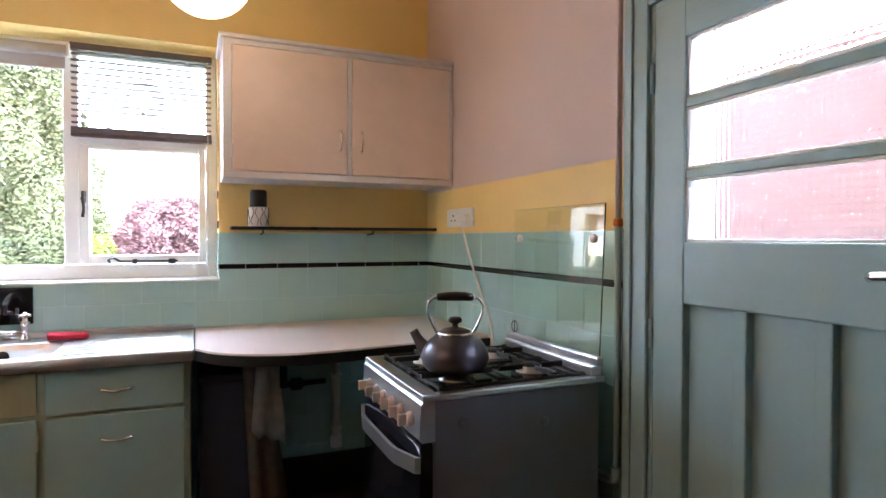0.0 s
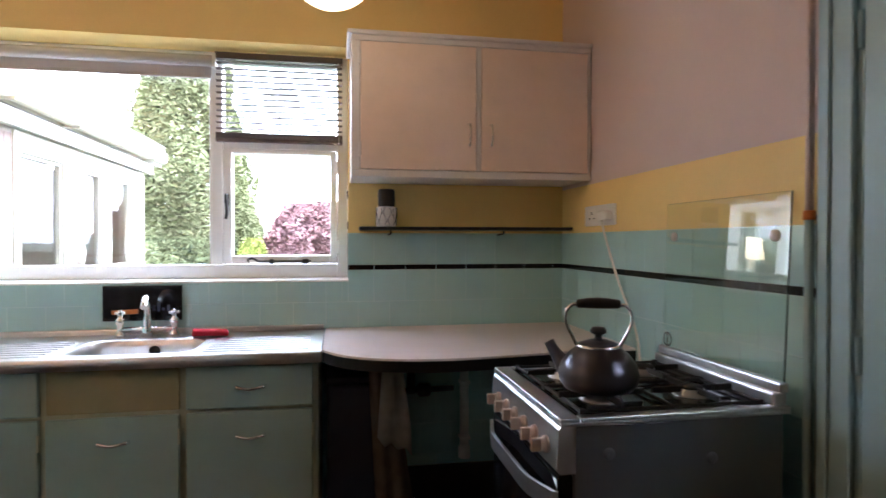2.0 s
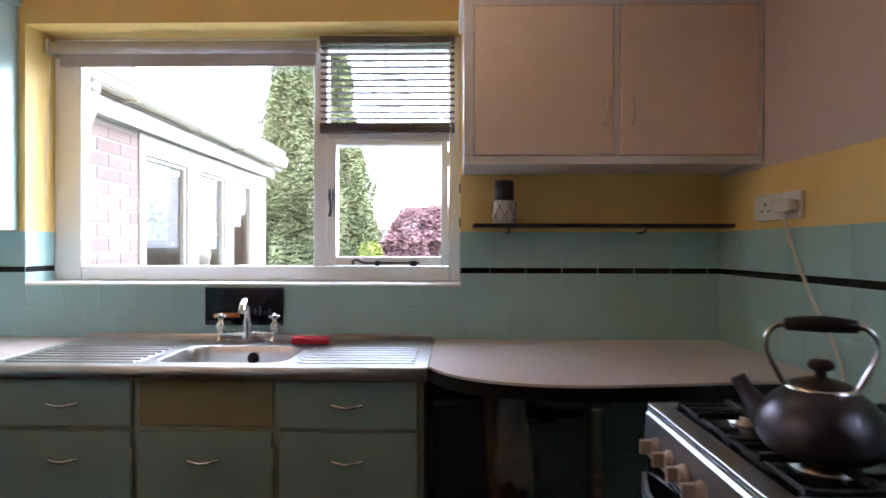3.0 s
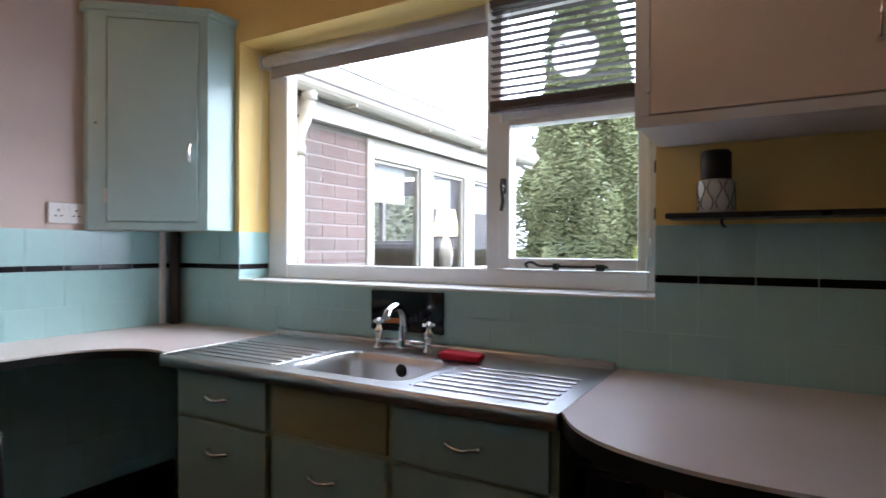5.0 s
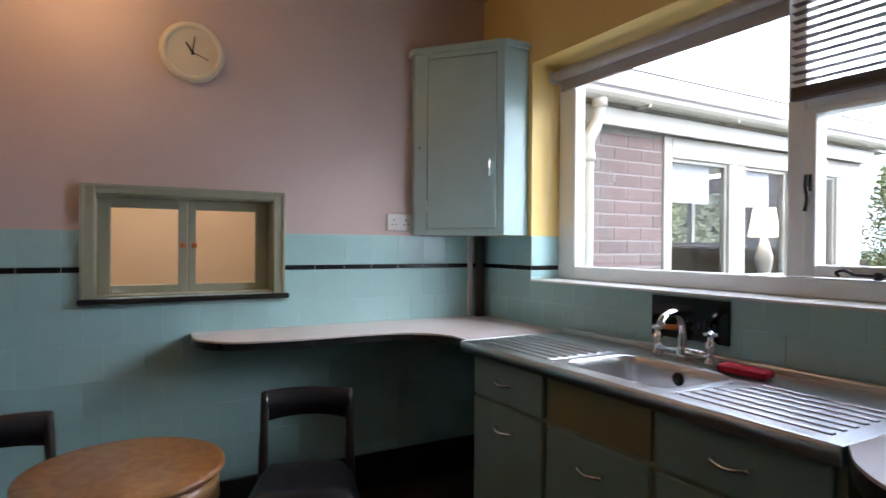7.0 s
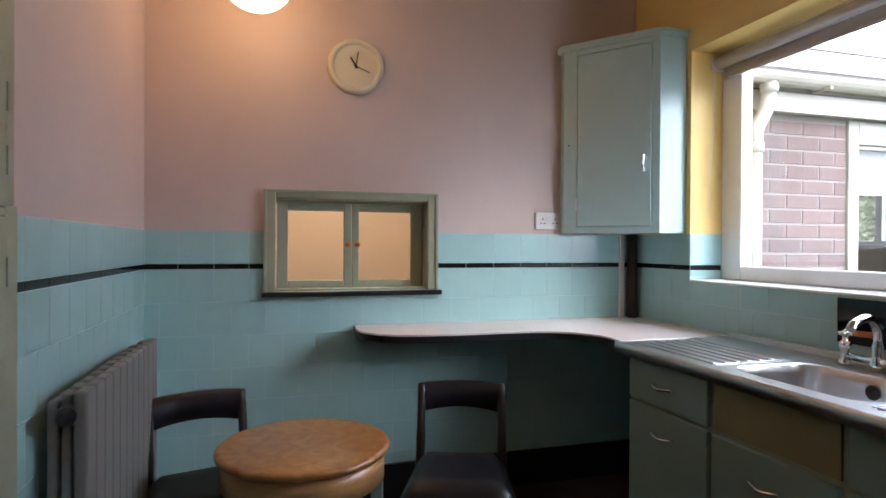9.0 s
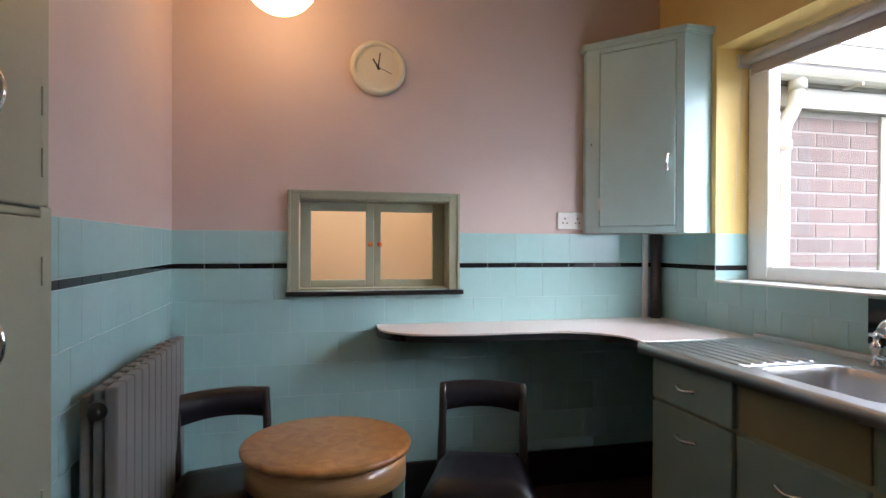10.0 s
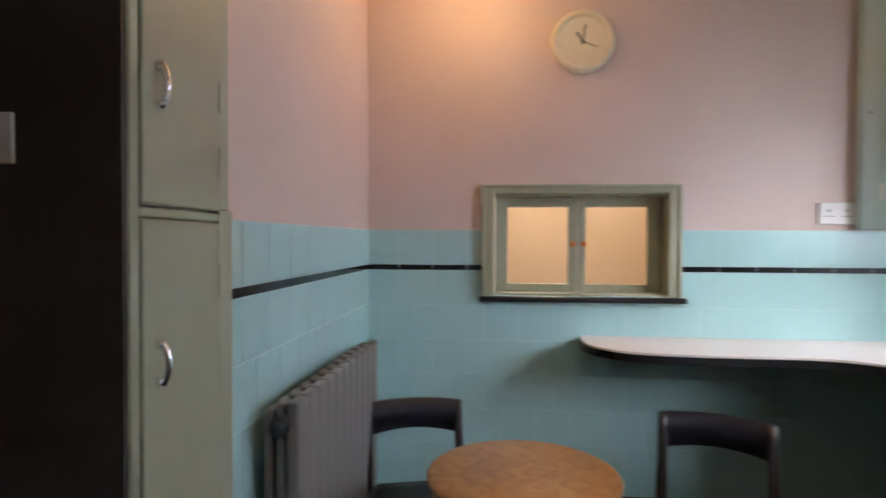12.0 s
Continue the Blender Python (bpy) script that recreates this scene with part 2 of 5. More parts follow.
def bm_tube(bm, pts, radius, seg=10, cap=True):
    """A round tube along a list of points; radius one number or one for each point."""
    pts = [Vector(p) for p in pts]
    rad = radius if isinstance(radius, (list, tuple)) else [radius] * len(pts)
    rings, up = [], None
    for i, p in enumerate(pts):
        d = (pts[min(i + 1, len(pts) - 1)] - pts[max(i - 1, 0)]).normalized()
        if up is None:
            up = d.orthogonal().normalized()
        up = (up - d * up.dot(d)).normalized()
        side = d.cross(up)
        rings.append([bm.verts.new(p + rad[i] * (math.cos(2 * math.pi * k / seg) * up + math.sin(2 * math.pi * k / seg) * side)) for k in range(seg)])
    for a, b in zip(rings, rings[1:]):
        for k in range(seg):
            f = bm.faces.new((a[k], a[(k + 1) % seg], b[(k + 1) % seg], b[k]))
            f.smooth = True
    if cap:
        bm.faces.new(rings[0][::-1])
        bm.faces.new(rings[-1])
    return bm


def tube(pts, radius, seg=10, cap=True):
    return bm_tube(bmesh.new(), pts, radius, seg, cap)


def bm_lathe(bm, profile, centre=(0, 0, 0), seg=32, axis='Z'):
    """A turned shape: (radius, height) pairs round an axis through centre."""
    rings = []
    for r, h in profile:
        ring = []
        for k in range(seg):
            a = 2 * math.pi * k / seg
            c, s = r * math.cos(a), r * math.sin(a)
            off = (c, s, h) if axis == 'Z' else (h, c, s) if axis == 'X' else (s, h, c)
            ring.append(bm.verts.new(Vector(centre) + Vector(off)))
        rings.append(ring)
    for a, b in zip(rings, rings[1:]):
        for k in range(seg):
            f = bm.faces.new((a[k], a[(k + 1) % seg], b[(k + 1) % seg], b[k]))
            f.smooth = True
    closed = profile[0] == profile[-1]
    if profile[0][0] > 1e-5 and not closed:
        bm.faces.new(rings[0][::-1])
    if profile[-1][0] > 1e-5 and not closed:
        bm.faces.new(rings[-1])
    bmesh.ops.remove_doubles(bm, verts=bm.verts, dist=1e-6)
    return bm


def lathe(profile, centre=(0, 0, 0), seg=32, axis='Z'):
    return bm_lathe(bmesh.new(), profile, centre, seg, axis)


def smooth_line(pts, n=8):
    """A rounded line (Catmull-Rom) through a few points."""
    p = [Vector(q) for q in pts]
    p = [2 * p[0] - p[1]] + p + [2 * p[-1] - p[-2]]
    out = []
    for i in range(1, len(p) - 2):
        for k in range(n):
            t = k / n
            a, b, c, d = p[i - 1], p[i], p[i + 1], p[i + 2]
            out.append(0.5 * ((2 * b) + (c - a) * t + (2 * a - 5 * b + 4 * c - d) * t * t + (3 * b - a - 3 * c + d) * t ** 3))
    out.append(p[-2])
    return out


def bm_slab(bm, outline, z0, z1, bevel=0.0, mi=0, side_mi=None):
    """A flat slab with any outline (x, y), from z0 to z1."""
    lo = [bm.verts.new((p[0], p[1], z0)) for p in outline]
    hi = [bm.verts.new((p[0], p[1], z1)) for p in outline]
    n = len(outline)
    top = bm.faces.new(hi)
    bot = bm.faces.new(lo[::-1])
    top.material_index = bot.material_index = mi
    for k in range(n):
        f = bm.faces.new((lo[k], lo[(k + 1) % n], hi[(k + 1) % n], hi[k]))
        f.material_index = mi if side_mi is None else side_mi
    bmesh.ops.recalc_face_normals(bm, faces=bm.faces)
    return bm


def finish(name, bm, mats, origin=(0, 0, 0)):
    bmesh.ops.recalc_face_normals(bm, faces=bm.faces)
    for v in bm.verts:
        v.co = S * v.co - Vector(origin)
    me = bpy.data.meshes.new(name)
    bm.to_mesh(me)
    bm.free()
    for m in mats if isinstance(mats, (list, tuple)) else [mats]:
        me.materials.append(m)
    return me


def base_of(ob):
    """Where an object stands in the world, by its own and its parents' places."""
    p = Vector((0, 0, 0))
    while ob is not None:
        p += ob.location
        ob = ob.parent
    return p


def part(name, bm, material, parent, label=""):
    """One mesh under a thing or under a part; bm is in the places of the plan."""
    ob = new(name, finish(name, bm, material, base_of(parent)))
    ob.parent = parent
    return tagged(ob, label)


def thing(name, at, label, category, group=""):
    ob = new(name)
    ob.location = S * Vector(at)
    ob.empty_display_size = 0.1
    return tagged(ob, label, category, group)


def solid(name, bm, material, label, category="", group="", kind="", at=None):
    """A thing that is one mesh."""
    if at is None:
        n = len(bm.verts)
        at = Vector((sum(v.co.x for v in bm.verts) / n, sum(v.co.y for v in bm.verts) / n, min(v.co.z for v in bm.verts)))
    at = S * Vector(at)
    ob = new(name, finish(name, bm, material, at))
    ob.location = at
    return tagged(ob, label, category, group, kind)


def setting(name, bm, material, label):
    ob = new(name, finish(name, bm, material))
    return tagged(ob, label, kind="structure")


# ---- the shell of the kitchen ----
T = 0.25
bm = bmesh.new()
bm_box(bm, -T, 0, SOUTH - T, 2.52, FLOOR, TILE_TOP, 0)
bm_box(bm, -T, 0, 3.285, NOUT, FLOOR, TILE_TOP, 0)
bm_box(bm, -T, 0, 2.52, 3.285, FLOOR, 1.055, 0)
bm_box(bm, -T, 0, SOUTH - T, 2.52, TILE_TOP, CEIL, 1)
bm_box(bm, -T, 0, 3.285, NOUT, TILE_TOP, CEIL, 1)
bm_box(bm, -T, 0, 2.52, 3.285, 1.485, CEIL, 1)
wall_w = setting("wall_west", bm, [GROUT, PINK], "dusty pink wall above mint glazed tiles with a serving hatch")
bm = bmesh.new()
bm_box(bm, 0, EAST + T, NORTH, NOUT, FLOOR - 0.2, WZ0, 0)
bm_box(bm, 0, WX0, NORTH, NOUT, WZ0, TILE_TOP, 0)
bm_box(bm, WX1, EAST + T, NORTH, NOUT, WZ0, TILE_TOP, 0)
bm_box(bm, 0, WX0, NORTH, NOUT, TILE_TOP, WZ1, 1)
bm_box(bm, WX1, EAST + T, NORTH, NOUT, TILE_TOP, WZ1, 1)
bm_box(bm, 0, EAST + T, NORTH, NOUT, WZ1, CEIL, 1)
wall_n = setting("wall_north", bm, [GROUT, YELLOW], "yellow painted wall above mint glazed tiles round the window")
DY0, DY1, DZ1 = 2.02, 2.748, 1.912        # opening of the back door
bm = bmesh.new()
bm_box(bm, EAST, EAST + T, DY1 + 0.03, NORTH, FLOOR, TILE_TOP, 0)
bm_box(bm, EAST, EAST + T, DY1 + 0.03, NORTH, TILE_TOP, 1.535, 1)
bm_box(bm, EAST, EAST + T, DY1 + 0.03, NORTH, 1.535, CEIL, 2)
bm_box(bm, EAST, EAST + T, DY0 - 0.03, DY1 + 0.03, DZ1 + 0.03, CEIL, 2)
bm_box(bm, EAST, EAST + T, 0.70, DY0 - 0.03, FLOOR, CEIL, 2)
wall_e = setting("wall_east", bm, [GROUT, YELLOW, PINK], "dusty pink wall with a yellow band above mint tiles")
CUPX0, CUPX1 = 1.283, 1.615               # tall cupboard let into the south wall
bm = bmesh.new()
bm_box(bm, 0, CUPX0, SOUTH - T, SOUTH, FLOOR, TILE_TOP, 0)
bm_box(bm, 0, CUPX0, SOUTH - T, SOUTH, TILE_TOP, CEIL, 1)
wall_s = setting("wall_south", bm, [GROUT, PINK], "dusty pink wall above mint glazed tiles behind the radiator")
# hall walls: the missing light there is painted as dark brown
setting("wall_hall", box(CUPX1 + 0.001, CUPX1 + 0.012, 0.70, SOUTH + 0.014, FLOOR, CEIL), HALL, "hall passage wall, coloured dark for the lack of light")
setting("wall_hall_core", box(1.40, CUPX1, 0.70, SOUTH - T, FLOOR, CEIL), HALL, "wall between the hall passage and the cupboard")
setting("wall_back", box(1.40, EAST + T, 0.45, 0.70, FLOOR, CEIL), HALL, "unseen end wall of the hall passage, coloured dark for the lack of light")
setting("floor", box(-T, EAST + T, 0.45, NOUT, FLOOR - 0.2, FLOOR), FLOORM, "dark brown linoleum floor")
setting("ceiling", box(-T, EAST + T, 0.45, NOUT, CEIL, CEIL + 0.15), CEILM, "unseen beige ceiling, darkened to cut bounced light")

# skirting
for nm, b in (("w", (0.0, 0.022, SOUTH + 0.02, 4.378, FLOOR, 0.235)), ("n", (2.115, EAST - 0.02, NORTH - 0.022, NORTH, FLOOR, 0.235)),
              ("s", (0.022, CUPX0, SOUTH, SOUTH + 0.022, FLOOR, 0.235))):
    setting("baseboard", box(*b, bevel=0.004), SKIRT, "black gloss skirting at the foot of the tiles")

# ---- kitchen window ----
FY = 4.572                                  # inner face of the frame
win = thing("window_1", (1.32, FY, WZ0), "white painted timber window with a side casement and fanlight", "window")
win["kind"] = "structure"
F0, F1 = FY, FY + 0.065


def frame_bar(name, x0, x1, z0, z1, y0=F0, y1=F1, parent=None):
    return part(name, box(x0, x1, y0, y1, z0, z1, bevel=0.006), WHITE, parent or win)


frame_bar("window_frame", WX0, WX0 + 0.120, WZ0 + 0.008, WZ1)
frame_bar("window_frame", WX1 - 0.05, WX1, WZ0 + 0.008, WZ1)
frame_bar("window_frame", WX0 + 0.120, WX1 - 0.05, WZ1 - 0.05, WZ1)
frame_bar("window_frame", WX0 + 0.120, WX1 - 0.05, WZ0 + 0.008, 1.178)
frame_bar("mullion", 1.578, 1.638, 1.178, WZ1 - 0.05)
frame_bar("transom", 1.638, WX1 - 0.05, 1.722, 1.775)
part("window_sill", box(WX0 - 0.001, WX1 + 0.001, NORTH - 0.005, F0 + 0.01, WZ0 - 0.002, WZ0 + 0.008, bevel=0.003), WHITE, win)
part("outer_sill", box(WX0 - 0.04, WX1 + 0.04, F1, NOUT + 0.06, WZ0 - 0.02, WZ0 + 0.03, bevel=0.008), WHITE, win)
cz = part("casement", box(1.640, 1.680, F0 - 0.018, F1 - 0.02, 1.182, 1.720, bevel=0.005), WHITE, win)
for b in ((2.132, 2.163, 1.182, 1.720), (1.680, 2.132, 1.182, 1.220), (1.680, 2.132, 1.700, 1.720)):
    part("casement_rail", box(b[0], b[1], F0 - 0.018, F1 - 0.02, b[2], b[3], bevel=0.005), WHITE, cz)
pane_b = [(WX0 + 0.115, 1.58, 1.172, WZ1 - 0.04, F0 + 0.03), (1.676, 2.136, 1.216, 1.704, F0 + 0.02), (1.632, WX1 - 0.046, 1.77, WZ1 - 0.04, F0 + 0.03)]
for x0, x1, z0, z1, y in pane_b:
    g = part("pane", box(x0, x1, y, y + 0.004, z0, z1), GLASS, win)
    g.visible_shadow = False
# latch, stay and hinges
hb = lathe([(0.010, 0), (0.012, 0.004), (0.008, 0.012), (0.0, 0.016)], (1.657, F0 - 0.018, 1.475), 12, 'Y')
bmesh.ops.scale(hb, verts=hb.verts, vec=(1, -1, 1), space=Matrix.Translation((-1.657, -(F0 - 0.018), -1.475)))
bm_tube(hb, smooth_line([(1.657, F0 - 0.03, 1.508), (1.657, F0 - 0.034, 1.47), (1.660, F0 - 0.030, 1.43), (1.656, F0 - 0.036, 1.392)], 4), 0.007, 8)
bm_box(hb, 1.648, 1.668, F0 - 0.024, F0 - 0.016, 1.455, 1.51, bevel=0.003)
part("latch", hb, BLACKP, win, "black metal casement fastener")
st = bmesh.new()
bm_box(st, 1.80, 2.04, F0 - 0.030, F0 - 0.022, 1.189, 1.197, bevel=0.002)
bm_tube(st, smooth_line([(1.80, F0 - 0.03, 1.193), (1.775, F0 - 0.04, 1.207), (1.755, F0 - 0.045, 1.200), (1.762, F0 - 0.04, 1.188)], 4), 0.005, 8)
bm_box(st, 1.85, 1.87, F0 - 0.034, F0 - 0.018, 1.180, 1.203, bevel=0.003)
bm_box(st, 2.0, 2.03, F0 - 0.034, F0 - 0.018, 1.180, 1.203, bevel=0.003)
part("stay", st, DARKGAP, win, "dark iron casement stay")
for z in (1.26, 1.64):
    part("hinge", box(2.160, 2.172, F0 - 0.022, F0 - 0.004, z - 0.03, z + 0.03, bevel=0.002), WHITE, win)
fs = bmesh.new()
bm_box(fs, 1.78, 2.06, F0 - 0.012, F0 - 0.004, 1.782, 1.790, bevel=0.002)
bm_tube(fs, smooth_line([(1.78, F0 - 0.01, 1.786), (1.76, F0 - 0.016, 1.798), (1.742, F0 - 0.016, 1.792)], 4), 0.004, 8)
bm_box(fs, 1.95, 1.965, F0 - 0.016, F0 - 0.002, 1.776, 1.797, bevel=0.002)
part("stay", fs, DARKGAP, win, "dark iron fanlight stay")
for z in (1.36, 1.50):
    part("catch", box(WX1 - 0.006, WX1 + 0.001, NORTH + 0.006, NORTH + 0.020, z - 0.018, z + 0.018, bevel=0.002), BROWNPIPE, win)
# round ventilator in the fanlight
vent = bmesh.new()
bm_lathe(vent, [(0.0825, 0), (0.085, 0.001), (0.085, 0.005), (0.0825, 0.006), (0.0825, 0)], (1.905, F0 + 0.036, 1.945), 28, 'Y')
vring = part("vent", vent, WHITEP, win, "round white plastic ventilator ring")
vd = part("vent_disc", lathe([(0.0, 0.0), (0.0815, 0.0), (0.0815, 0.003), (0.0, 0.003)], (1.905, F0 + 0.0365, 1.945), 28, 'Y'), OPAL, vring, "milky translucent ventilator disc")
vd.visible_shadow = False
for a in (20, 140, 260):
    part("vent_tab", box(1.905 + 0.06 * math.cos(radians(a)) - 0.009, 1.905 + 0.06 * math.cos(radians(a)) + 0.009, F0 + 0.033, F0 + 0.0362, 1.945 + 0.06 * math.sin(radians(a)) - 0.003, 1.945 + 0.06 * math.sin(radians(a)) + 0.003, bevel=0.001), BLACKP, vring)

# roller blind over the large pane
rb = thing("roller_blind", (1.02, FY - 0.05, 2.06), "grey roller blind rolled up at the window head", "blind")
part("roller", tube([(0.462, FY - 0.045, 2.115), (1.605, FY - 0.045, 2.115)], 0.026, 16), BLIND, rb)
part("cloth", box(0.475, 1.592, FY - 0.022, FY - 0.019, 2.052, 2.120), BLIND, rb)
part("bottom_bar", box(0.475, 1.592, FY - 0.027, FY - 0.015, 2.040, 2.056, bevel=0.004), BLIND, rb)
for x in (0.452, 1.612):
    part("bracket", box(x - 0.006, x + 0.006, FY - 0.075, FY, 2.085, 2.146, bevel=0.003), WHITEP, rb)
chain = bmesh.new()
for k in range(62):
    zz = 2.09 - 0.011 * k
    bmesh.ops.create_icosphere(chain, subdivisions=1, radius=0.0032, matrix=Matrix.Translation((0.458 + 0.006 * math.sin(k * 0.05), FY - 0.06 - 0.0006 * k, zz)))
part("bead_chain", chain, WHITEP, rb, "white bead pull chain")

# venetian blind over the fanlight
vb = thing("venetian_blind", (1.905, FY - 0.05, 1.76), "dark venetian blind half raised over the fanlight", "blind")
part("head_rail", box(1.614, 2.192, FY - 0.055, FY - 0.02, 2.128, 2.158, bevel=0.003), SLAT, vb)
for k in range(12):
    z = 2.112 - 0.0275 * k
    sl = bmesh.new()
    bm_box(sl, 1.617, 2.189, -0.0125, 0.0125, -0.0008, 0.0008)
    bmesh.ops.rotate(sl, verts=sl.verts, cent=(1.9, 0, 0), matrix=Matrix.Rotation(radians(-8), 3, 'X'))
    bmesh.ops.translate(sl, verts=sl.verts, vec=(0, FY - 0.037, z))
    part("slat", sl, SLAT, vb)
for k in range(8):
    part("slat", box(1.616, 2.190, FY - 0.050, FY - 0.024, 1.762 + 0.0037 * k, 1.7645 + 0.0037 * k), SLAT, vb)
part("bottom_rail", box(1.615, 2.191, FY - 0.051, FY - 0.023, 1.748, 1.762, bevel=0.003), SLAT, vb)
for x in (1.70, 1.90, 2.10):
    part("ladder_cord", tube([(x, FY - 0.052, 2.13), (x, FY - 0.052, 1.76)], 0.0011, 6), SLAT, vb)
part("pull_cord", tube([(2.172, FY - 0.06, 2.13), (2.174, FY - 0.058, 1.6), (2.173, FY - 0.06, 1.13)], 0.0016, 6), WHITEP, vb)

# ---- back door and its frame ----
door = thing("door_1", (EAST + 0.02, 2.38, FLOOR), "grey-green painted back door with three reeded glass panes", "door")
door["kind"] = "structure"
DX0, DX1 = EAST - 0.004, EAST + 0.040
for y0, y1, z0, z1 in ((DY0 + 0.005, 2.13, FLOOR + 0.01, DZ1), (2.640, DY1 - 0.004, FLOOR + 0.01, DZ1), (2.13, 2.640, 1.806, DZ1), (2.13, 2.640, 1.135, 1.292), (2.13, 2.640, FLOOR + 0.01, 0.26)):
    part("rail", box(DX0, DX1, y0, y1, z0, z1, bevel=0.004), DOORPAINT, door)
for z in (1.463, 1.641):
    part("glazing_bar", box(DX0 + 0.004, DX1 - 0.004, 2.13, 2.640, z - 0.012, z + 0.012, bevel=0.004), DOORPAINT, door)
for y in (2.284, 2.475):
    part("muntin", box(DX0, DX1, y - 0.018, y + 0.018, 0.26, 1.135, bevel=0.004), DOORPAINT, door)
for y0, y1 in ((2.13, 2.266), (2.302, 2.457), (2.493, 2.640)):
    part("panel", box(DX0 + 0.024, DX0 + 0.034, y0, y1, 0.26, 1.135), DOORPAINT, door)
for z0, z1 in ((1.296, 1.451), (1.475, 1.629), (1.653, 1.802)):
    g = part("pane", box(DX0 + 0.020, DX0 + 0.024, 2.134, 2.636, z0, z1), REEDED, door, "reeded obscured glass")
# beads painted white for the daylight on the door-coloured pane edges
for z0, z1 in ((1.292, 1.451), (1.475, 1.629), (1.653, 1.806)):
    fr = bmesh.new()
    for b in ((2.13, 2.137, z0, z1), (2.633, 2.640, z0, z1), (2.13, 2.64, z0, z0 + 0.007), (2.13, 2.64, z1 - 0.007, z1)):
        bm_box(fr, DX0 + 0.008, DX0 + 0.020, b[0], b[1], b[2], b[3], bevel=0.002)
    part("glazing_bead", fr, WHITE, door, "glazing bead, white for the light on the pane's edges")
for z in (1.728, 1.046, 0.32):
    part("hinge", tube([(DX0 - 0.003, DY1 + 0.001, z - 0.04), (DX0 - 0.003, DY1 + 0.001, z + 0.04)], 0.006, 10), DOORPAINT, door)
hd = bmesh.new()
bm_lathe(hd, [(0.022, 0), (0.022, -0.006), (0.012, -0.010), (0.010, -0.045)], (DX0, 2.085, 1.235), 16, 'X')
bm_tube(hd, smooth_line([(DX0 - 0.042, 2.083, 1.235), (DX0 - 0.046, 2.12, 1.236), (DX0 - 0.040, 2.18, 1.232)], 5), 0.009, 10)
part("door_handle", hd, CHROME, door, "chrome lever handle")
part("lock_plate", box(DX0 - 0.03, DX0, 2.06, 2.13, 0.83, 0.93, bevel=0.006), BLACKP, door, "black box lock")
for nm, b in (("jamb", (DY1, DY1 + 0.03, FLOOR, DZ1 + 0.03)), ("jamb", (DY0 - 0.03, DY0, FLOOR, DZ1 + 0.03)), ("head", (DY0, DY1, DZ1, DZ1 + 0.03))):
    setting("trim", box(EAST + 0.0, EAST + 0.10, b[0], b[1], b[2], b[3], bevel=0.003), DOORPAINT, "grey-green painted door lining")
for b in ((DY1 + 0.012, DY1 + 0.094, FLOOR, DZ1 + 0.10), (DY0 - 0.094, DY0 - 0.012, FLOOR, DZ1 + 0.10), (DY0 - 0.012, DY1 + 0.012, DZ1 + 0.012, DZ1 + 0.10)):
    ar = bmesh.new()
    bm_box(ar, EAST - 0.016, EAST, b[0], b[1], b[2], b[3], bevel=0.005)
    horizontal = b[1] - b[0] > 0.3
    if horizontal:
        bm_box(ar, EAST - 0.024, EAST - 0.015, b[0], b[1], b[2] + 0.055, b[3], bevel=0.004)
    else:
        o = b[0] > 2.4
        bm_box(ar, EAST - 0.024, EAST - 0.015, b[1] - 0.030 if o else b[0], b[1] if o else b[0] + 0.030, b[2], b[3], bevel=0.004)
    setting("trim", ar, DOORPAINT, "moulded grey-green architrave round the back door")

setting("trim", box(EAST + 0.101, EAST + T, DY1 + 0.020, DY1 + 0.0299, FLOOR, DZ1 + 0.03), WHITE, "white painted outer reveal of the back door")

# ---- serving hatch in the west wall ----
hatch = thing("serving_hatch", (0.0, 2.90, 1.04), "sage painted serving hatch with two closed glazed doors", "hatch")
HY0, HY1, HZ0, HZ1 = 2.500, 3.302, 1.052, 1.512
for b in ((HY0, HY0 + 0.052, HZ0, HZ1), (HY1 - 0.052, HY1, HZ0, HZ1), (HY0 + 0.052, HY1 - 0.052, HZ1 - 0.040, HZ1)):
    part("architrave", box(-0.004, 0.020, b[0], b[1], b[2], b[3], bevel=0.005), SAGE, hatch)
    part("bead", box(0.016, 0.027, b[0], b[0] + 0.014, b[2], b[3], bevel=0.003) if b[1] - b[0] < 0.1 and b[0] < 2.6 else
         box(0.016, 0.027, b[1] - 0.014, b[1], b[2], b[3], bevel=0.003) if b[1] - b[0] < 0.1 else
         box(0.016, 0.027, HY0 + 0.014, HY1 - 0.014, HZ1 - 0.014, HZ1, bevel=0.003), SAGE, hatch)
for b in ((2.520, 2.552, 1.055, 1.485), (3.250, 3.285, 1.055, 1.485), (2.552, 3.250, 1.468, 1.485), (2.552, 3.250, 1.055, 1.062)):
    part("lining", box(-T + 0.01, -0.003, b[0], b[1], b[2], b[3]), SAGE, hatch)
part("sill", box(-0.11, 0.036, 2.492, 3.320, 1.030, 1.052, bevel=0.005), SKIRT, hatch, "black gloss hatch sill")
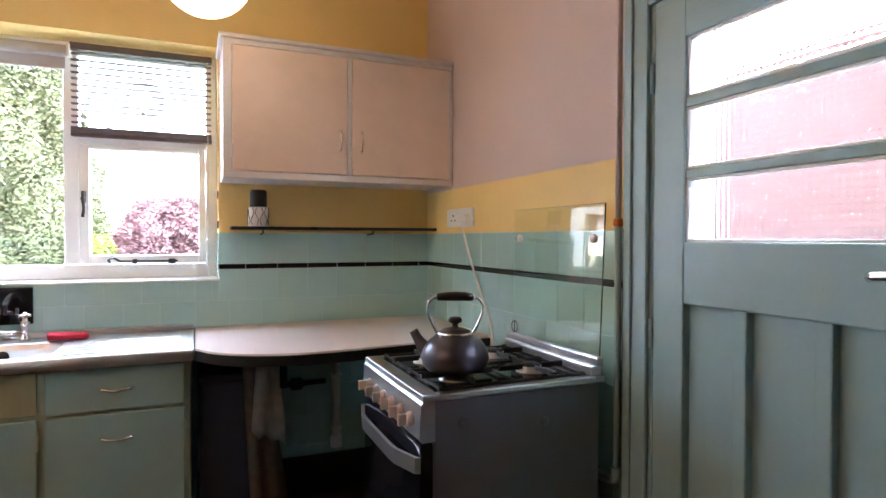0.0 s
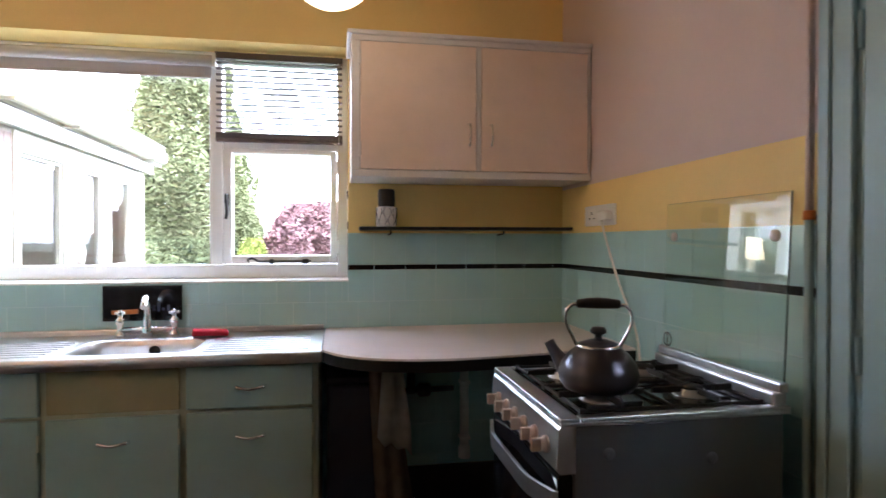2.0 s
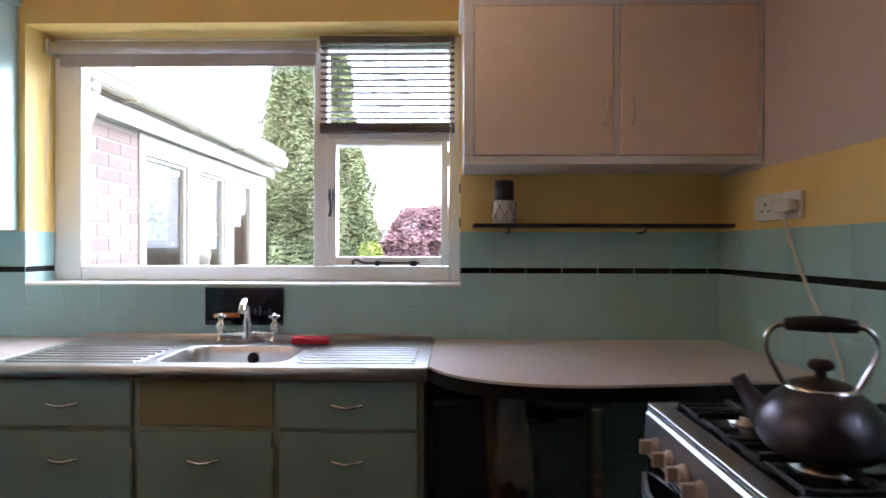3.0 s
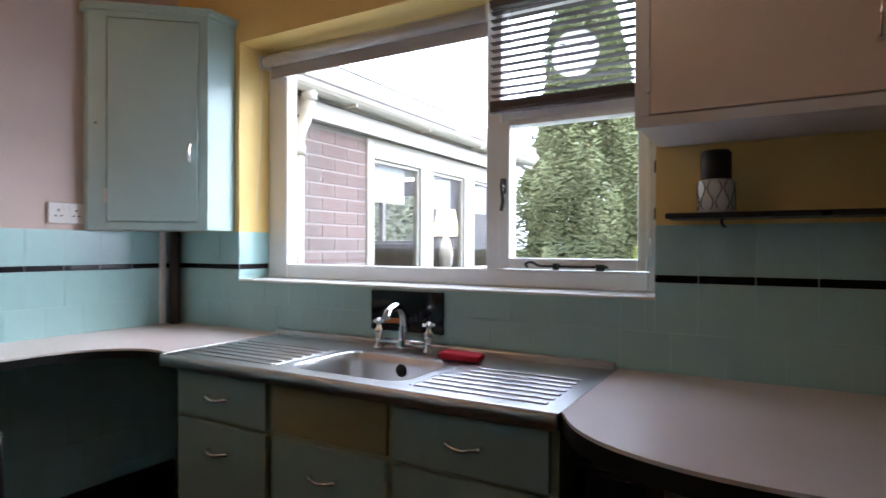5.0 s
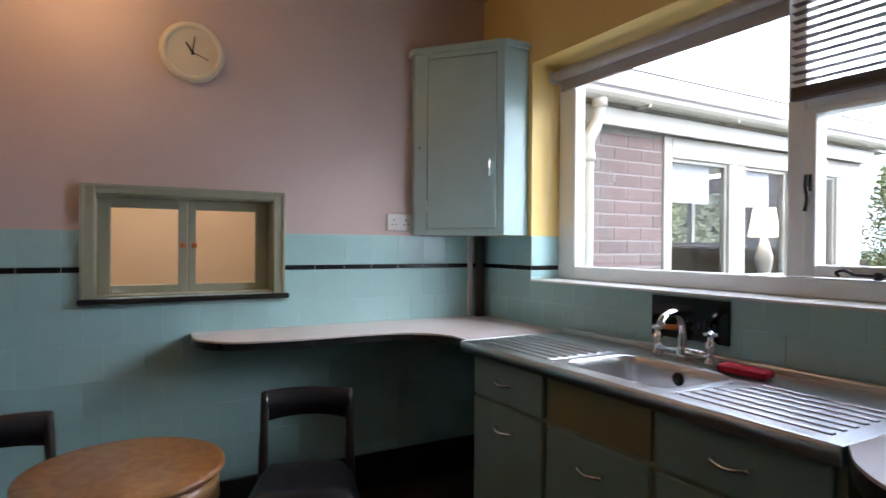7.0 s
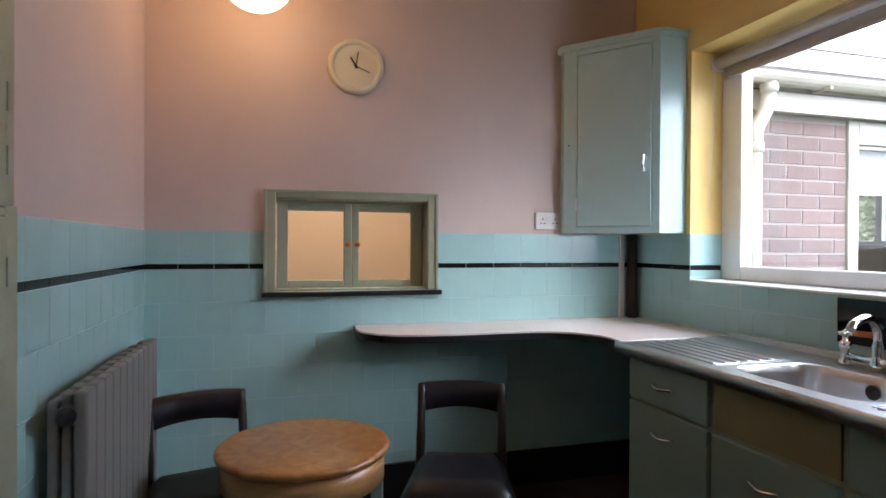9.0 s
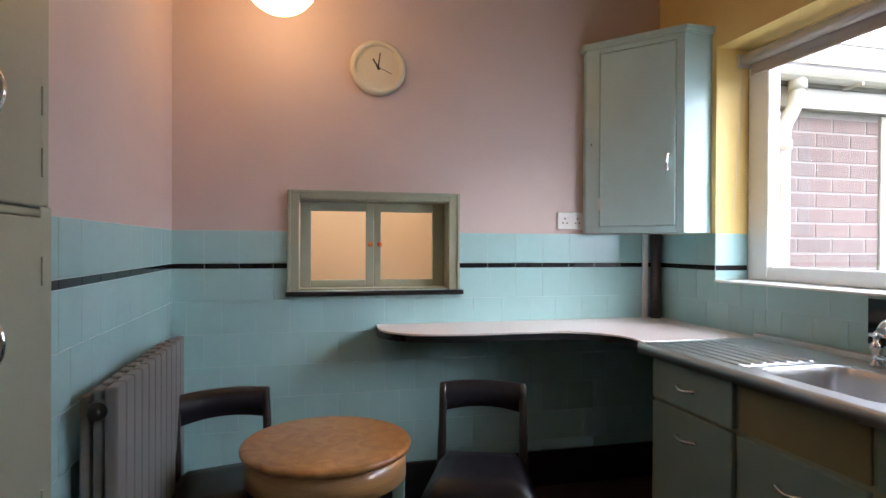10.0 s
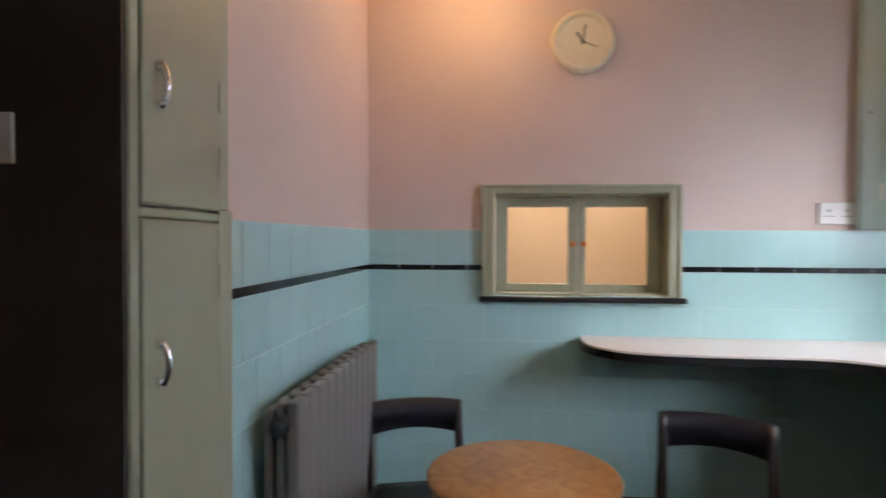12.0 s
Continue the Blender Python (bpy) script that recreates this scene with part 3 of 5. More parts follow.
for y0, y1, gy0, gy1, ky in ((2.556, 2.900, 2.606, 2.863, 2.880), (2.903, 3.248, 2.934, 3.190, 2.925)):
    hd = part("hatch_door", box(-0.10, -0.076, y0, gy0, 1.064, 1.466, bevel=0.003), SAGE, hatch)
    part("stile", box(-0.10, -0.076, gy1, y1, 1.064, 1.466, bevel=0.003), SAGE, hd)
    part("rail", box(-0.10, -0.076, gy0, gy1, 1.064, 1.098, bevel=0.003), SAGE, hd)
    part("rail", box(-0.10, -0.076, gy0, gy1, 1.424, 1.466, bevel=0.003), SAGE, hd)
    g = part("pane", box(-0.090, -0.086, gy0 - 0.004, gy1 + 0.004, 1.094, 1.428), HATCHGLASS, hd, "obscured glass lit warmly from the next room")
    g.visible_shadow = False
    part("knob", lathe([(0.005, 0), (0.005, 0.010), (0.012, 0.014), (0.013, 0.022), (0.008, 0.028), (0, 0.029)], (-0.076, ky, 1.268), 16, 'X'), ORANGE, hd, "small red-brown wooden knob")
# the room behind the hatch
setting("wall_dining_room", box(-1.65, -1.55, 1.6, 4.4, FLOOR, CEIL), DINING, "cream wall of the room behind the hatch")
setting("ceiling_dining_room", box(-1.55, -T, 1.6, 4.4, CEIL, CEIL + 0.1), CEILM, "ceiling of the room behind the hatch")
setting("floor_dining_room", box(-1.55, -T, 1.6, 4.4, FLOOR - 0.1, FLOOR), FLOORM, "floor of the room behind the hatch")
for y in (1.55, 4.4):
    setting("wall_dining_side", box(-1.65, -T, y, y + 0.1, FLOOR, CEIL), DINING, "cream side wall of the room behind the hatch")

# ---- sink unit ----
UX0, UX1, UF = 0.735, 2.095, 3.872
unit = thing("sink_unit", (1.41, 4.1, FLOOR), "mint painted sink unit with drawers, doors and chrome handles", "cabinet")
part("carcass", box(UX0, UX1, UF + 0.018, NORTH - 0.01, FLOOR + 0.06, 0.700, bevel=0.003), MINTTRIM, unit)
for x in (UX0, UX1 - 0.018):
    part("side_panel", box(x, x + 0.018, UF + 0.018, NORTH - 0.01, 0.700, 0.852), MINTTRIM, unit)
part("front_rail", box(UX0 + 0.018, UX1 - 0.018, UF + 0.018, UF + 0.032, 0.700, 0.852), MINTTRIM, unit)
part("plinth", box(UX0 + 0.02, UX1 - 0.02, UF + 0.06, NORTH - 0.02, FLOOR, FLOOR + 0.06), SKIRT, unit)


def pull(x, y, z, w, parent):
    """A bowed chrome bar handle on the front at y."""
    b = tube(smooth_line([(x - w / 2, y, z), (x - w / 2 + 0.008, y - 0.018, z + 0.002), (x, y - 0.027, z - 0.003), (x + w / 2 - 0.008, y - 0.018, z + 0.002), (x + w / 2, y, z)], 6),
             [0.008] * 6 + [0.0056] * 13 + [0.008] * 6, 10)
    return part("handle", b, CHROME, parent, "chrome bow handle")


for x0, x1 in ((0.748, 1.168), (1.640, 2.076)):
    d = part("drawer", box(x0, x1, UF, UF + 0.02, 0.690, 0.843, bevel=0.004), MINT, unit)
    pull((x0 + x1) / 2, UF, 0.765, 0.095, d)
part("false_panel", box(1.190, 1.616, UF + 0.010, UF + 0.02, 0.692, 0.843, bevel=0.003), OLIVE, unit, "olive brown blank panel below the bowl")
for x0, x1 in ((0.748, 1.168), (1.190, 1.616), (1.640, 2.076)):
    d = part("door", box(x0, x1, UF, UF + 0.02, 0.140, 0.677, bevel=0.004), MINT, unit)
    pull((x0 + x1) / 2, UF, 0.590, 0.095, d)
    for z in (0.60, 0.22):
        part("hinge", box(x1 - 0.003, x1 + 0.006, UF - 0.004, UF + 0.004, z - 0.028, z + 0.028, bevel=0.001), MINTTRIM, d)

# stainless sink top with two ribbed drainers
SX0, SX1, SY0, SY1 = 0.70, 2.105, 3.852, 4.372
BX0, BX1, BY0, BY1 = 1.21, 1.648, 3.905, 4.225      # bowl
sink = thing("kitchen_sink", (1.4, 4.1, 0.845), "stainless steel sink top with a bowl and two ribbed drainers", "sink")


def rounded_rect(x0, x1, y0, y1, r, n=6):
    out = []
    for cx, cy, a0 in ((x1 - r, y1 - r, 0), (x0 + r, y1 - r, 90), (x0 + r, y0 + r, 180), (x1 - r, y0 + r, 270)):
        for k in range(n + 1):
            a = radians(a0 + 90 * k / n)
            out.append((cx + r * math.cos(a), cy + r * math.sin(a)))
    return out


bm = bmesh.new()
outer = [bm.verts.new((x, y, COUNTER)) for x, y in ((SX1, SY1), (SX0, SY1), (SX0, SY0), (SX1, SY0))]
rim = [bm.verts.new((x, y, COUNTER)) for x, y in rounded_rect(BX0, BX1, BY0, BY1, 0.07)]
n = 7
for q in range(4):
    seg = rim[q * n:(q + 1) * n]
    for a, b in zip(seg, seg[1:]):
        bm.faces.new((outer[q], b, a))
    nxt = rim[((q + 1) * n) % len(rim)]
    bm.faces.new((outer[q], outer[(q + 1) % 4], nxt, seg[-1]))
prev = rim
for inset, z in ((0.004, -0.006), (0.010, -0.03), (0.016, -0.125), (0.035, -0.160)):
    ring = [bm.verts.new((x, y, COUNTER + z)) for x, y in rounded_rect(BX0 + inset, BX1 - inset, BY0 + inset, BY1 - inset, 0.07 if inset < 0.03 else 0.06)]
    for k in range(len(ring)):
        f = bm.faces.new((prev[k], prev[(k + 1) % len(ring)], ring[(k + 1) % len(ring)], ring[k]))
        f.smooth = True
    prev = ring
bm.faces.new(prev)
part("bowl", bm, STEEL, sink)
bm = bmesh.new()
prof = [(SY0, COUNTER), (SY0 - 0.010, COUNTER + 0.001), (SY0 - 0.016, COUNTER - 0.006), (SY0 - 0.016, 0.850), (SY0 - 0.006, 0.848)]
for (ya, za), (yb, zb) in zip(prof, prof[1:]):
    f = bm.faces.new([bm.verts.new(v) for v in ((SX0, ya, za), (SX1, ya, za), (SX1, yb, zb), (SX0, yb, zb))])
    f.smooth = True
bmesh.ops.remove_doubles(bm, verts=bm.verts, dist=1e-5)
bm_box(bm, SX1 - 0.001, SX1 + 0.004, SY0 - 0.014, SY1, 0.852, COUNTER + 0.001, bevel=0.0015)
bm_box(bm, SX0 - 0.004, SX0 + 0.001, SY0 - 0.014, SY1, 0.852, COUNTER + 0.001, bevel=0.0015)
part("front_lip", bm, STEEL, sink)
part("upstand", box(SX0, SX1, SY1 - 0.002, SY1 + 0.020, 0.86, COUNTER + 0.022, bevel=0.006), STEEL, sink)
for x0, x1 in ((0.745, 1.165), (1.690, 2.062)):
    for k in range(7):
        y = 3.905 + 0.046 * k
        rib = bmesh.new()
        bm_box(rib, x0 + (0.03 * k if x0 > 1.5 and k > 3 else 0) * 0.3, x1, y - 0.009, y + 0.009, COUNTER - 0.002, COUNTER + 0.0045, bevel=0.004, seg=3)
        part("drainer_rib", rib, STEEL, sink)
    part("drainer_edge", box(x0 - 0.015 if x0 > 1.5 else x1 + 0.006, x0 - 0.008 if x0 > 1.5 else x1 + 0.013, 3.90, 4.19, COUNTER - 0.002, COUNTER + 0.003, bevel=0.002), STEEL, sink)
part("overflow", lathe([(0.020, 0), (0.022, -0.003), (0.0, -0.004)], (1.44, BY1 - 0.011, COUNTER - 0.045), 16, 'Y'), DARKHOLE, sink, "dark overflow hole")
part("waste", lathe([(0.035, 0.003), (0.03, 0.001), (0.0, -0.004)], (1.43, 4.06, COUNTER - 0.159), 20), CHROME, sink)

# mixer tap
tap = thing("mixer_tap", (1.385, 4.30, COUNTER), "chrome bridge mixer tap with a swan-neck spout", "tap")
part("bridge", tube([(1.28, 4.305, COUNTER + 0.030), (1.49, 4.305, COUNTER + 0.030)], 0.012, 12), CHROME, tap)
part("spout", tube(smooth_line([(1.385, 4.305, COUNTER + 0.028), (1.385, 4.305, COUNTER + 0.09), (1.388, 4.29, COUNTER + 0.140), (1.400, 4.24, COUNTER + 0.166), (1.412, 4.18, COUNTER + 0.155), (1.417, 4.155, COUNTER + 0.136)], 6),
                 [0.017] * 6 + [0.013] * 25, 14), CHROME, tap)
part("spout_base", lathe([(0.022, 0), (0.022, 0.02), (0.015, 0.05), (0.013, 0.06)], (1.385, 4.305, COUNTER), 20), CHROME, tap)
for x in (1.28, 1.49):
    v = part("valve", lathe([(0.022, 0), (0.020, 0.012), (0.012, 0.022), (0.013, 0.05), (0.018, 0.055), (0.018, 0.072), (0.009, 0.08), (0.009, 0.095)], (x, 4.305, COUNTER), 18), CHROME, tap)
    hb = bmesh.new()
    for a in (0, 90):
        dx, dy = 0.021 * math.cos(radians(a + 20)), 0.021 * math.sin(radians(a + 20))
        bm_tube(hb, [(x - dx, 4.305 - dy, COUNTER + 0.100), (x + dx, 4.305 + dy, COUNTER + 0.100)], [0.006, 0.006], 8)
    bm_lathe(hb, [(0.010, 0.09), (0.011, 0.105), (0.006, 0.112), (0, 0.114)], (x, 4.305, COUNTER), 12)
    part("cross_handle", hb, CHROME, v)
bm = box(1.575, 1.715, 4.215, 4.290, COUNTER + 0.0055, COUNTER + 0.030, bevel=0.009, seg=3)
for v in bm.verts:
    v.co.z += 0.006 * math.sin(v.co.x * 40)
    if v.co.z < COUNTER + 0.0055:
        v.co.z = COUNTER + 0.0055
bmesh.ops.rotate(bm, verts=bm.verts, cent=(1.645, 4.25, 0.9), matrix=Matrix.Rotation(radians(12), 3, 'Z'))
solid("sponge_cloth", bm, RED, "red folded sponge cloth lying on the drainer", "cloth")
# black splash plate
pl = thing("splash_plate", (1.34, NORTH, 0.945), "black glass splash plate behind the taps", "panel")
part("plate", box(1.182, 1.500, NORTH - 0.014, NORTH - 0.004, 0.945, 1.096, bevel=0.003), BLACKGLASS, pl)
pt = bmesh.new()
for k in range(5):
    bm_box(pt, 1.36 + 0.02 * k, 1.372 + 0.02 * k, NORTH - 0.0155, NORTH - 0.013, 0.985 + 0.004 * (k % 2), 1.00 + 0.012 * (k % 3))
part("pattern", pt, NAVY, pl)
solid("brush", tube([(1.23, 4.36, 0.985), (1.33, 4.365, 0.988)], [0.009, 0.010], 10), ORANGE, "orange brush handle standing behind the tap", "brush", at=(1.28, 4.36, COUNTER))

# ---- worktops ----
edge_w = smooth_line([(0.0, 2.905), (0.17, 2.900), (0.275, 2.955), (0.345, 3.065), (0.372, 3.28), (0.372, 3.50), (0.390, 3.68), (0.465, 3.80), (0.575, 3.865), (0.70, 3.865)], 6)
out_w = [(p.x, p.y) for p in edge_w] + [(0.70, NORTH - 0.001), (0.0, NORTH - 0.001)]
wt = thing("worktop", (0.2, 3.7, 0.86), "pale pink laminate worktop with curved black edge below the hatch", "worktop")
part("top", bm_slab(bmesh.new(), out_w, 0.884, 0.892), FORMICA, wt)
part("edging", bm_slab(bmesh.new(), out_w, 0.856, 0.884), EDGE, wt, "black edge strip")
edge_n = smooth_line([(2.112, 3.855), (2.175, 3.755), (2.27, 3.680), (2.42, 3.630), (2.60, 3.622), (2.82, 3.650), (3.05, 3.680), (3.25, 3.680)], 6)
out_n = [(p.x, p.y) for p in edge_n] + [(EAST - 0.001, NORTH - 0.001), (2.112, NORTH - 0.001)]
wt2 = thing("worktop", (2.7, 4.0, 0.86), "pale pink laminate worktop with curved black edge beside the cooker", "worktop")
part("top", bm_slab(bmesh.new(), out_n, 0.884, 0.892), FORMICA, wt2)
part("edging", bm_slab(bmesh.new(), out_n, 0.846, 0.884), EDGE, wt2, "black edge strip")

# under the worktop beside the cooker
nb = thing("storage_bin", (2.225, 4.1, FLOOR), "navy blue plastic bin under the worktop", "bin")
part("body", box(2.125, 2.33, 3.95, 4.34, FLOOR, 0.74, bevel=0.015), NAVY, nb)
part("lid", box(2.120, 2.335, 3.945, 4.345, 0.74, 0.765, bevel=0.008), NAVY, nb)
tw = bmesh.new()
W_, H_ = 9, 22
grid = []
for j in range(H_ + 1):
    row = []
    for i in range(W_ + 1):
        u, v = i / W_, j / H_
        half = 0.045 + 0.030 * v
        x = 2.325 + 0.06 * v + (u - 0.5) * 2 * half
        y = 3.90 + 0.014 * math.sin(u * 13 + 2 * v) * (0.4 + v)
        z = 0.80 - 0.56 * v - (0.05 * abs(u - 0.3) if j == H_ else 0)
        row.append(tw.verts.new((x, y, z)))
    grid.append(row)
for a, b in zip(grid, grid[1:]):
    for i in range(W_):
        f = tw.faces.new((a[i], a[i + 1], b[i + 1], b[i]))
        f.smooth = True
bmesh.ops.solidify(tw, geom=tw.faces[:], thickness=0.004)
tt = thing("tea_towel", (2.37, 3.9, 0.24), "whitish-grey tea towel over a longer brown towel on a hook", "towel")
part("cloth", tw, TOWELB, tt, "brown cotton towel")
tw2 = bmesh.new()
g2 = []
for j in range(9):
    g2.append([tw2.verts.new((2.312 + 0.004 * (8 - j) / 2 + (0.016 + 0.0012 * j) * i, 3.872 + 0.012 * math.sin(i * 1.9 + j * 0.3), 0.80 - 0.031 * j - (0.022 * (i % 2) + 0.01 * i if j == 8 else 0))) for i in range(6)])
for a, b in zip(g2, g2[1:]):
    for i in range(5):
        tw2.faces.new((a[i], a[i + 1], b[i + 1], b[i])).smooth = True
bmesh.ops.solidify(tw2, geom=tw2.faces[:], thickness=0.003)
part("fold", tw2, CLOTH, tt, "whitish-grey tea towel fold")
part("hook", tube(smooth_line([(2.345, 3.90, 0.846), (2.345, 3.90, 0.82), (2.345, 3.888, 0.806), (2.345, 3.875, 0.815)], 4), 0.003, 8), CHROME, tt)
wp = thing("waste_pipe", (2.75, NORTH - 0.03, FLOOR), "white plastic waste pipe on the wall under the worktop", "pipe")
part("riser", tube([(2.752, NORTH - 0.03, 0.27), (2.752, NORTH - 0.03, 0.70)], 0.021, 14), WHITEP, wp)
part("socket", lathe([(0.028, 0), (0.028, 0.05), (0.022, 0.055)], (2.752, NORTH - 0.03, 0.27), 16), WHITEP, wp)
for z in (0.36, 0.62):
    part("clip", box(2.728, 2.776, NORTH - 0.06, NORTH - 0.005, z, z + 0.014, bevel=0.002), WHITEP, wp)
vp = thing("gas_pipe", (2.55, NORTH - 0.04, 0.55), "dark iron pipe run with a valve under the worktop", "pipe")
part("run", tube([(2.40, NORTH - 0.03, 0.595), (2.70, NORTH - 0.03, 0.60)], 0.013, 10), DARKGAP, vp)
part("valve", lathe([(0.022, -0.03), (0.03, -0.02), (0.03, 0.02), (0.022, 0.03)], (2.56, NORTH - 0.035, 0.598), 14, 'X'), DARKGAP, vp)
part("drop", tube([(2.50, NORTH - 0.03, 0.60), (2.50, NORTH - 0.03, 0.74)], 0.018, 10), DARKGAP, vp)

# ---- wall cupboard over the worktop ----
CX0, CX1, CF, CZ0, CZ1 = 2.222, 3.248, 4.075, 1.553, 2.136
wc = thing("wall_cupboard", (2.73, 4.24, CZ0), "pale pink double-door wall cupboard with a lilac-white frame", "cupboard")
part("carcass", box(CX0, CX1, CF + 0.006, NORTH, CZ0, CZ1 - 0.018, bevel=0.004), PEACHF, wc)
for b in ((CX0, CX1, CZ0 - 0.004, CZ0 + 0.024), (CX0, CX1, CZ1 - 0.040, CZ1 - 0.017), (CX0, CX0 + 0.035, CZ0 + 0.024, CZ1 - 0.040), (CX1 - 0.016, CX1, CZ0 + 0.024, CZ1 - 0.040), (2.738, 2.758, CZ0 + 0.024, CZ1 - 0.040)):
    part("face_frame", box(b[0], b[1], CF - 0.006, CF + 0.008, b[2], b[3], bevel=0.003), PEACHF, wc)
part("cornice", box(CX0 - 0.016, CX1, CF - 0.022, NORTH, CZ1 - 0.018, CZ1, bevel=0.005), PEACHF, wc)
for x0, x1, hx in ((2.259, 2.736, 2.706), (2.760, 3.230, 2.800)):
    d = part("door", box(x0, x1, CF - 0.010, CF + 0.006, CZ0 + 0.027, CZ1 - 0.043, bevel=0.003), PEACH, wc)
    part("handle", tube(smooth_line([(hx, CF - 0.010, 1.683), (hx, CF - 0.028, 1.690), (hx, CF - 0.036, 1.727), (hx, CF - 0.028, 1.764), (hx, CF - 0.010, 1.771)], 6), [0.007] * 6 + [0.0042] * 13 + [0.007] * 6, 10), CHROME, d, "chrome bow handle")
    ex = x0 - 0.004 if x0 < 2.5 else x1 + 0.004
    for z in (1.66, 2.03):
        part("hinge", box(ex - 0.006, ex + 0.006, CF - 0.016, CF - 0.006, z - 0.028, z + 0.028, bevel=0.002), PEACHF, d)

# shelf and jar
sh = thing("shelf", (2.73, 4.34, 1.33), "narrow black shelf on small brackets under the cupboard", "shelf")
part("board", box(2.262, EAST - 0.002, NORTH - 0.135, NORTH - 0.006, 1.337, 1.352, bevel=0.003), EDGE, sh)
for x in (2.40, 2.92):
    part("bracket", tube(smooth_line([(x, NORTH - 0.11, 1.336), (x, NORTH - 0.10, 1.322), (x, NORTH - 0.008, 1.318)], 4), 0.004, 8), DARKGAP, sh)
jar = thing("pepper_mill", (2.383, 4.325, 1.352), "white mill with dark wavy lines and a black top", "mill")
part("body", lathe([(0.038, 0), (0.045, 0.004), (0.046, 0.080), (0.042, 0.088), (0.036, 0.090)], (2.383, 4.325, 1.352), 28), JARW, jar)
part("top", lathe([(0.036, 0.090), (0.038, 0.094), (0.038, 0.160), (0.033, 0.168), (0.0, 0.169)], (2.383, 4.325, 1.352), 28), BLACKP, jar)
for k in range(14):
    a0 = 2 * math.pi * k / 14
    pts = []
    for j in range(9):
        a = a0 + 0.16 * math.sin(j * 0.8 + (k % 2) * 3.14)
        pts.append((2.383 + 0.0465 * math.cos(a), 4.325 + 0.0465 * math.sin(a), 1.360 + 0.0095 * j))
    part("line", tube(pts, 0.0013, 5), BLACKP, jar)

# ---- corner cupboard ----
cc = thing("corner_cupboard", (0.2, 4.2, 1.325), "pale aqua corner wall cupboard with a chrome handle", "cupboard")
KZ0, KZ1 = 1.328, 2.255
A, B = Vector((0.046, 3.955, 0)), Vector((0.405, 4.260, 0))
out_c = [(0.0, NORTH), (0.0, A.y + 0.005), (A.x, A.y), (B.x, B.y), (B.x, NORTH)]
part("carcass", bm_slab(bmesh.new(), out_c, KZ0, KZ1), AQUA, cc)
d2 = (B - A).normalized()
nrm = Vector((d2.y, -d2.x, 0))
co = [(0.0, NORTH), (0.0, A.y - 0.016), (A.x + 0.006, A.y - 0.020), (B.x + 0.020, B.y - 0.008), (B.x + 0.020, NORTH)]
part("cornice", bm_slab(bmesh.new(), co, KZ1, KZ1 + 0.018), AQUA, cc)
part("cornice_bead", bm_slab(bmesh.new(), [(x * 0.98, y) for x, y in co], KZ1 - 0.014, KZ1), AQUA, cc)


def skew_box(s0, s1, d0, d1, z0, z1, bevel=0.0):
    """A box along the slanting front: s from A towards B, d out of the front."""
    b = box(s0, s1, d0, d1, z0, z1, bevel=bevel)
    for v in b.verts:
        p = A + d2 * v.co.x + nrm * v.co.y
        v.co = Vector((p.x, p.y, v.co.z))
    return b


L = (B - A).length
kd = part("door", skew_box(0.075, L - 0.040, 0.0, 0.014, KZ0 + 0.035, KZ1 - 0.045, 0.003), AQUA, cc)
for s0, s1, z0, z1 in ((0.0, 0.071, KZ0, KZ1 - 0.014), (L - 0.036, L, KZ0, KZ1 - 0.014), (0.071, L - 0.036, KZ0, KZ0 + 0.031), (0.071, L - 0.036, KZ1 - 0.041, KZ1 - 0.014)):
    part("face_frame", skew_box(s0, s1, 0.0, 0.010, z0, z1, 0.002), AQUA, cc)
hz = 1.655
hp = [A + d2 * (L - 0.072) + nrm * o + Vector((0, 0, z)) for o, z in ((0.014, hz - 0.036), (0.030, hz - 0.030), (0.040, hz), (0.030, hz + 0.030), (0.014, hz + 0.036))]
part("handle", tube(smooth_line(hp, 6), [0.010] * 6 + [0.0075] * 13 + [0.010] * 6, 10), CHROME, kd, "chrome bow handle")
part("hinge", skew_box(0.066, 0.078, 0.010, 0.018, 1.44, 1.50, 0.002), WHITEP, kd)
part("keyhole", skew_box(0.026, 0.032, 0.0095, 0.0105, 1.765, 1.775), DARKHOLE, cc)

# corner pipe boxing below it
solid("corner_pipe", tube([(0.045, NORTH - 0.045, 0.892), (0.045, NORTH - 0.045, KZ0)], 0.026, 14), BROWNPIPE, "dark brown painted pipe rising in the corner", "pipe")
solid("pipe_casing", box(0.003, 0.018, NORTH - 0.10, NORTH - 0.07, 0.892, KZ0, bevel=0.004), WHITEP, "pale plastic cable trunking beside the corner pipe", "trunking")

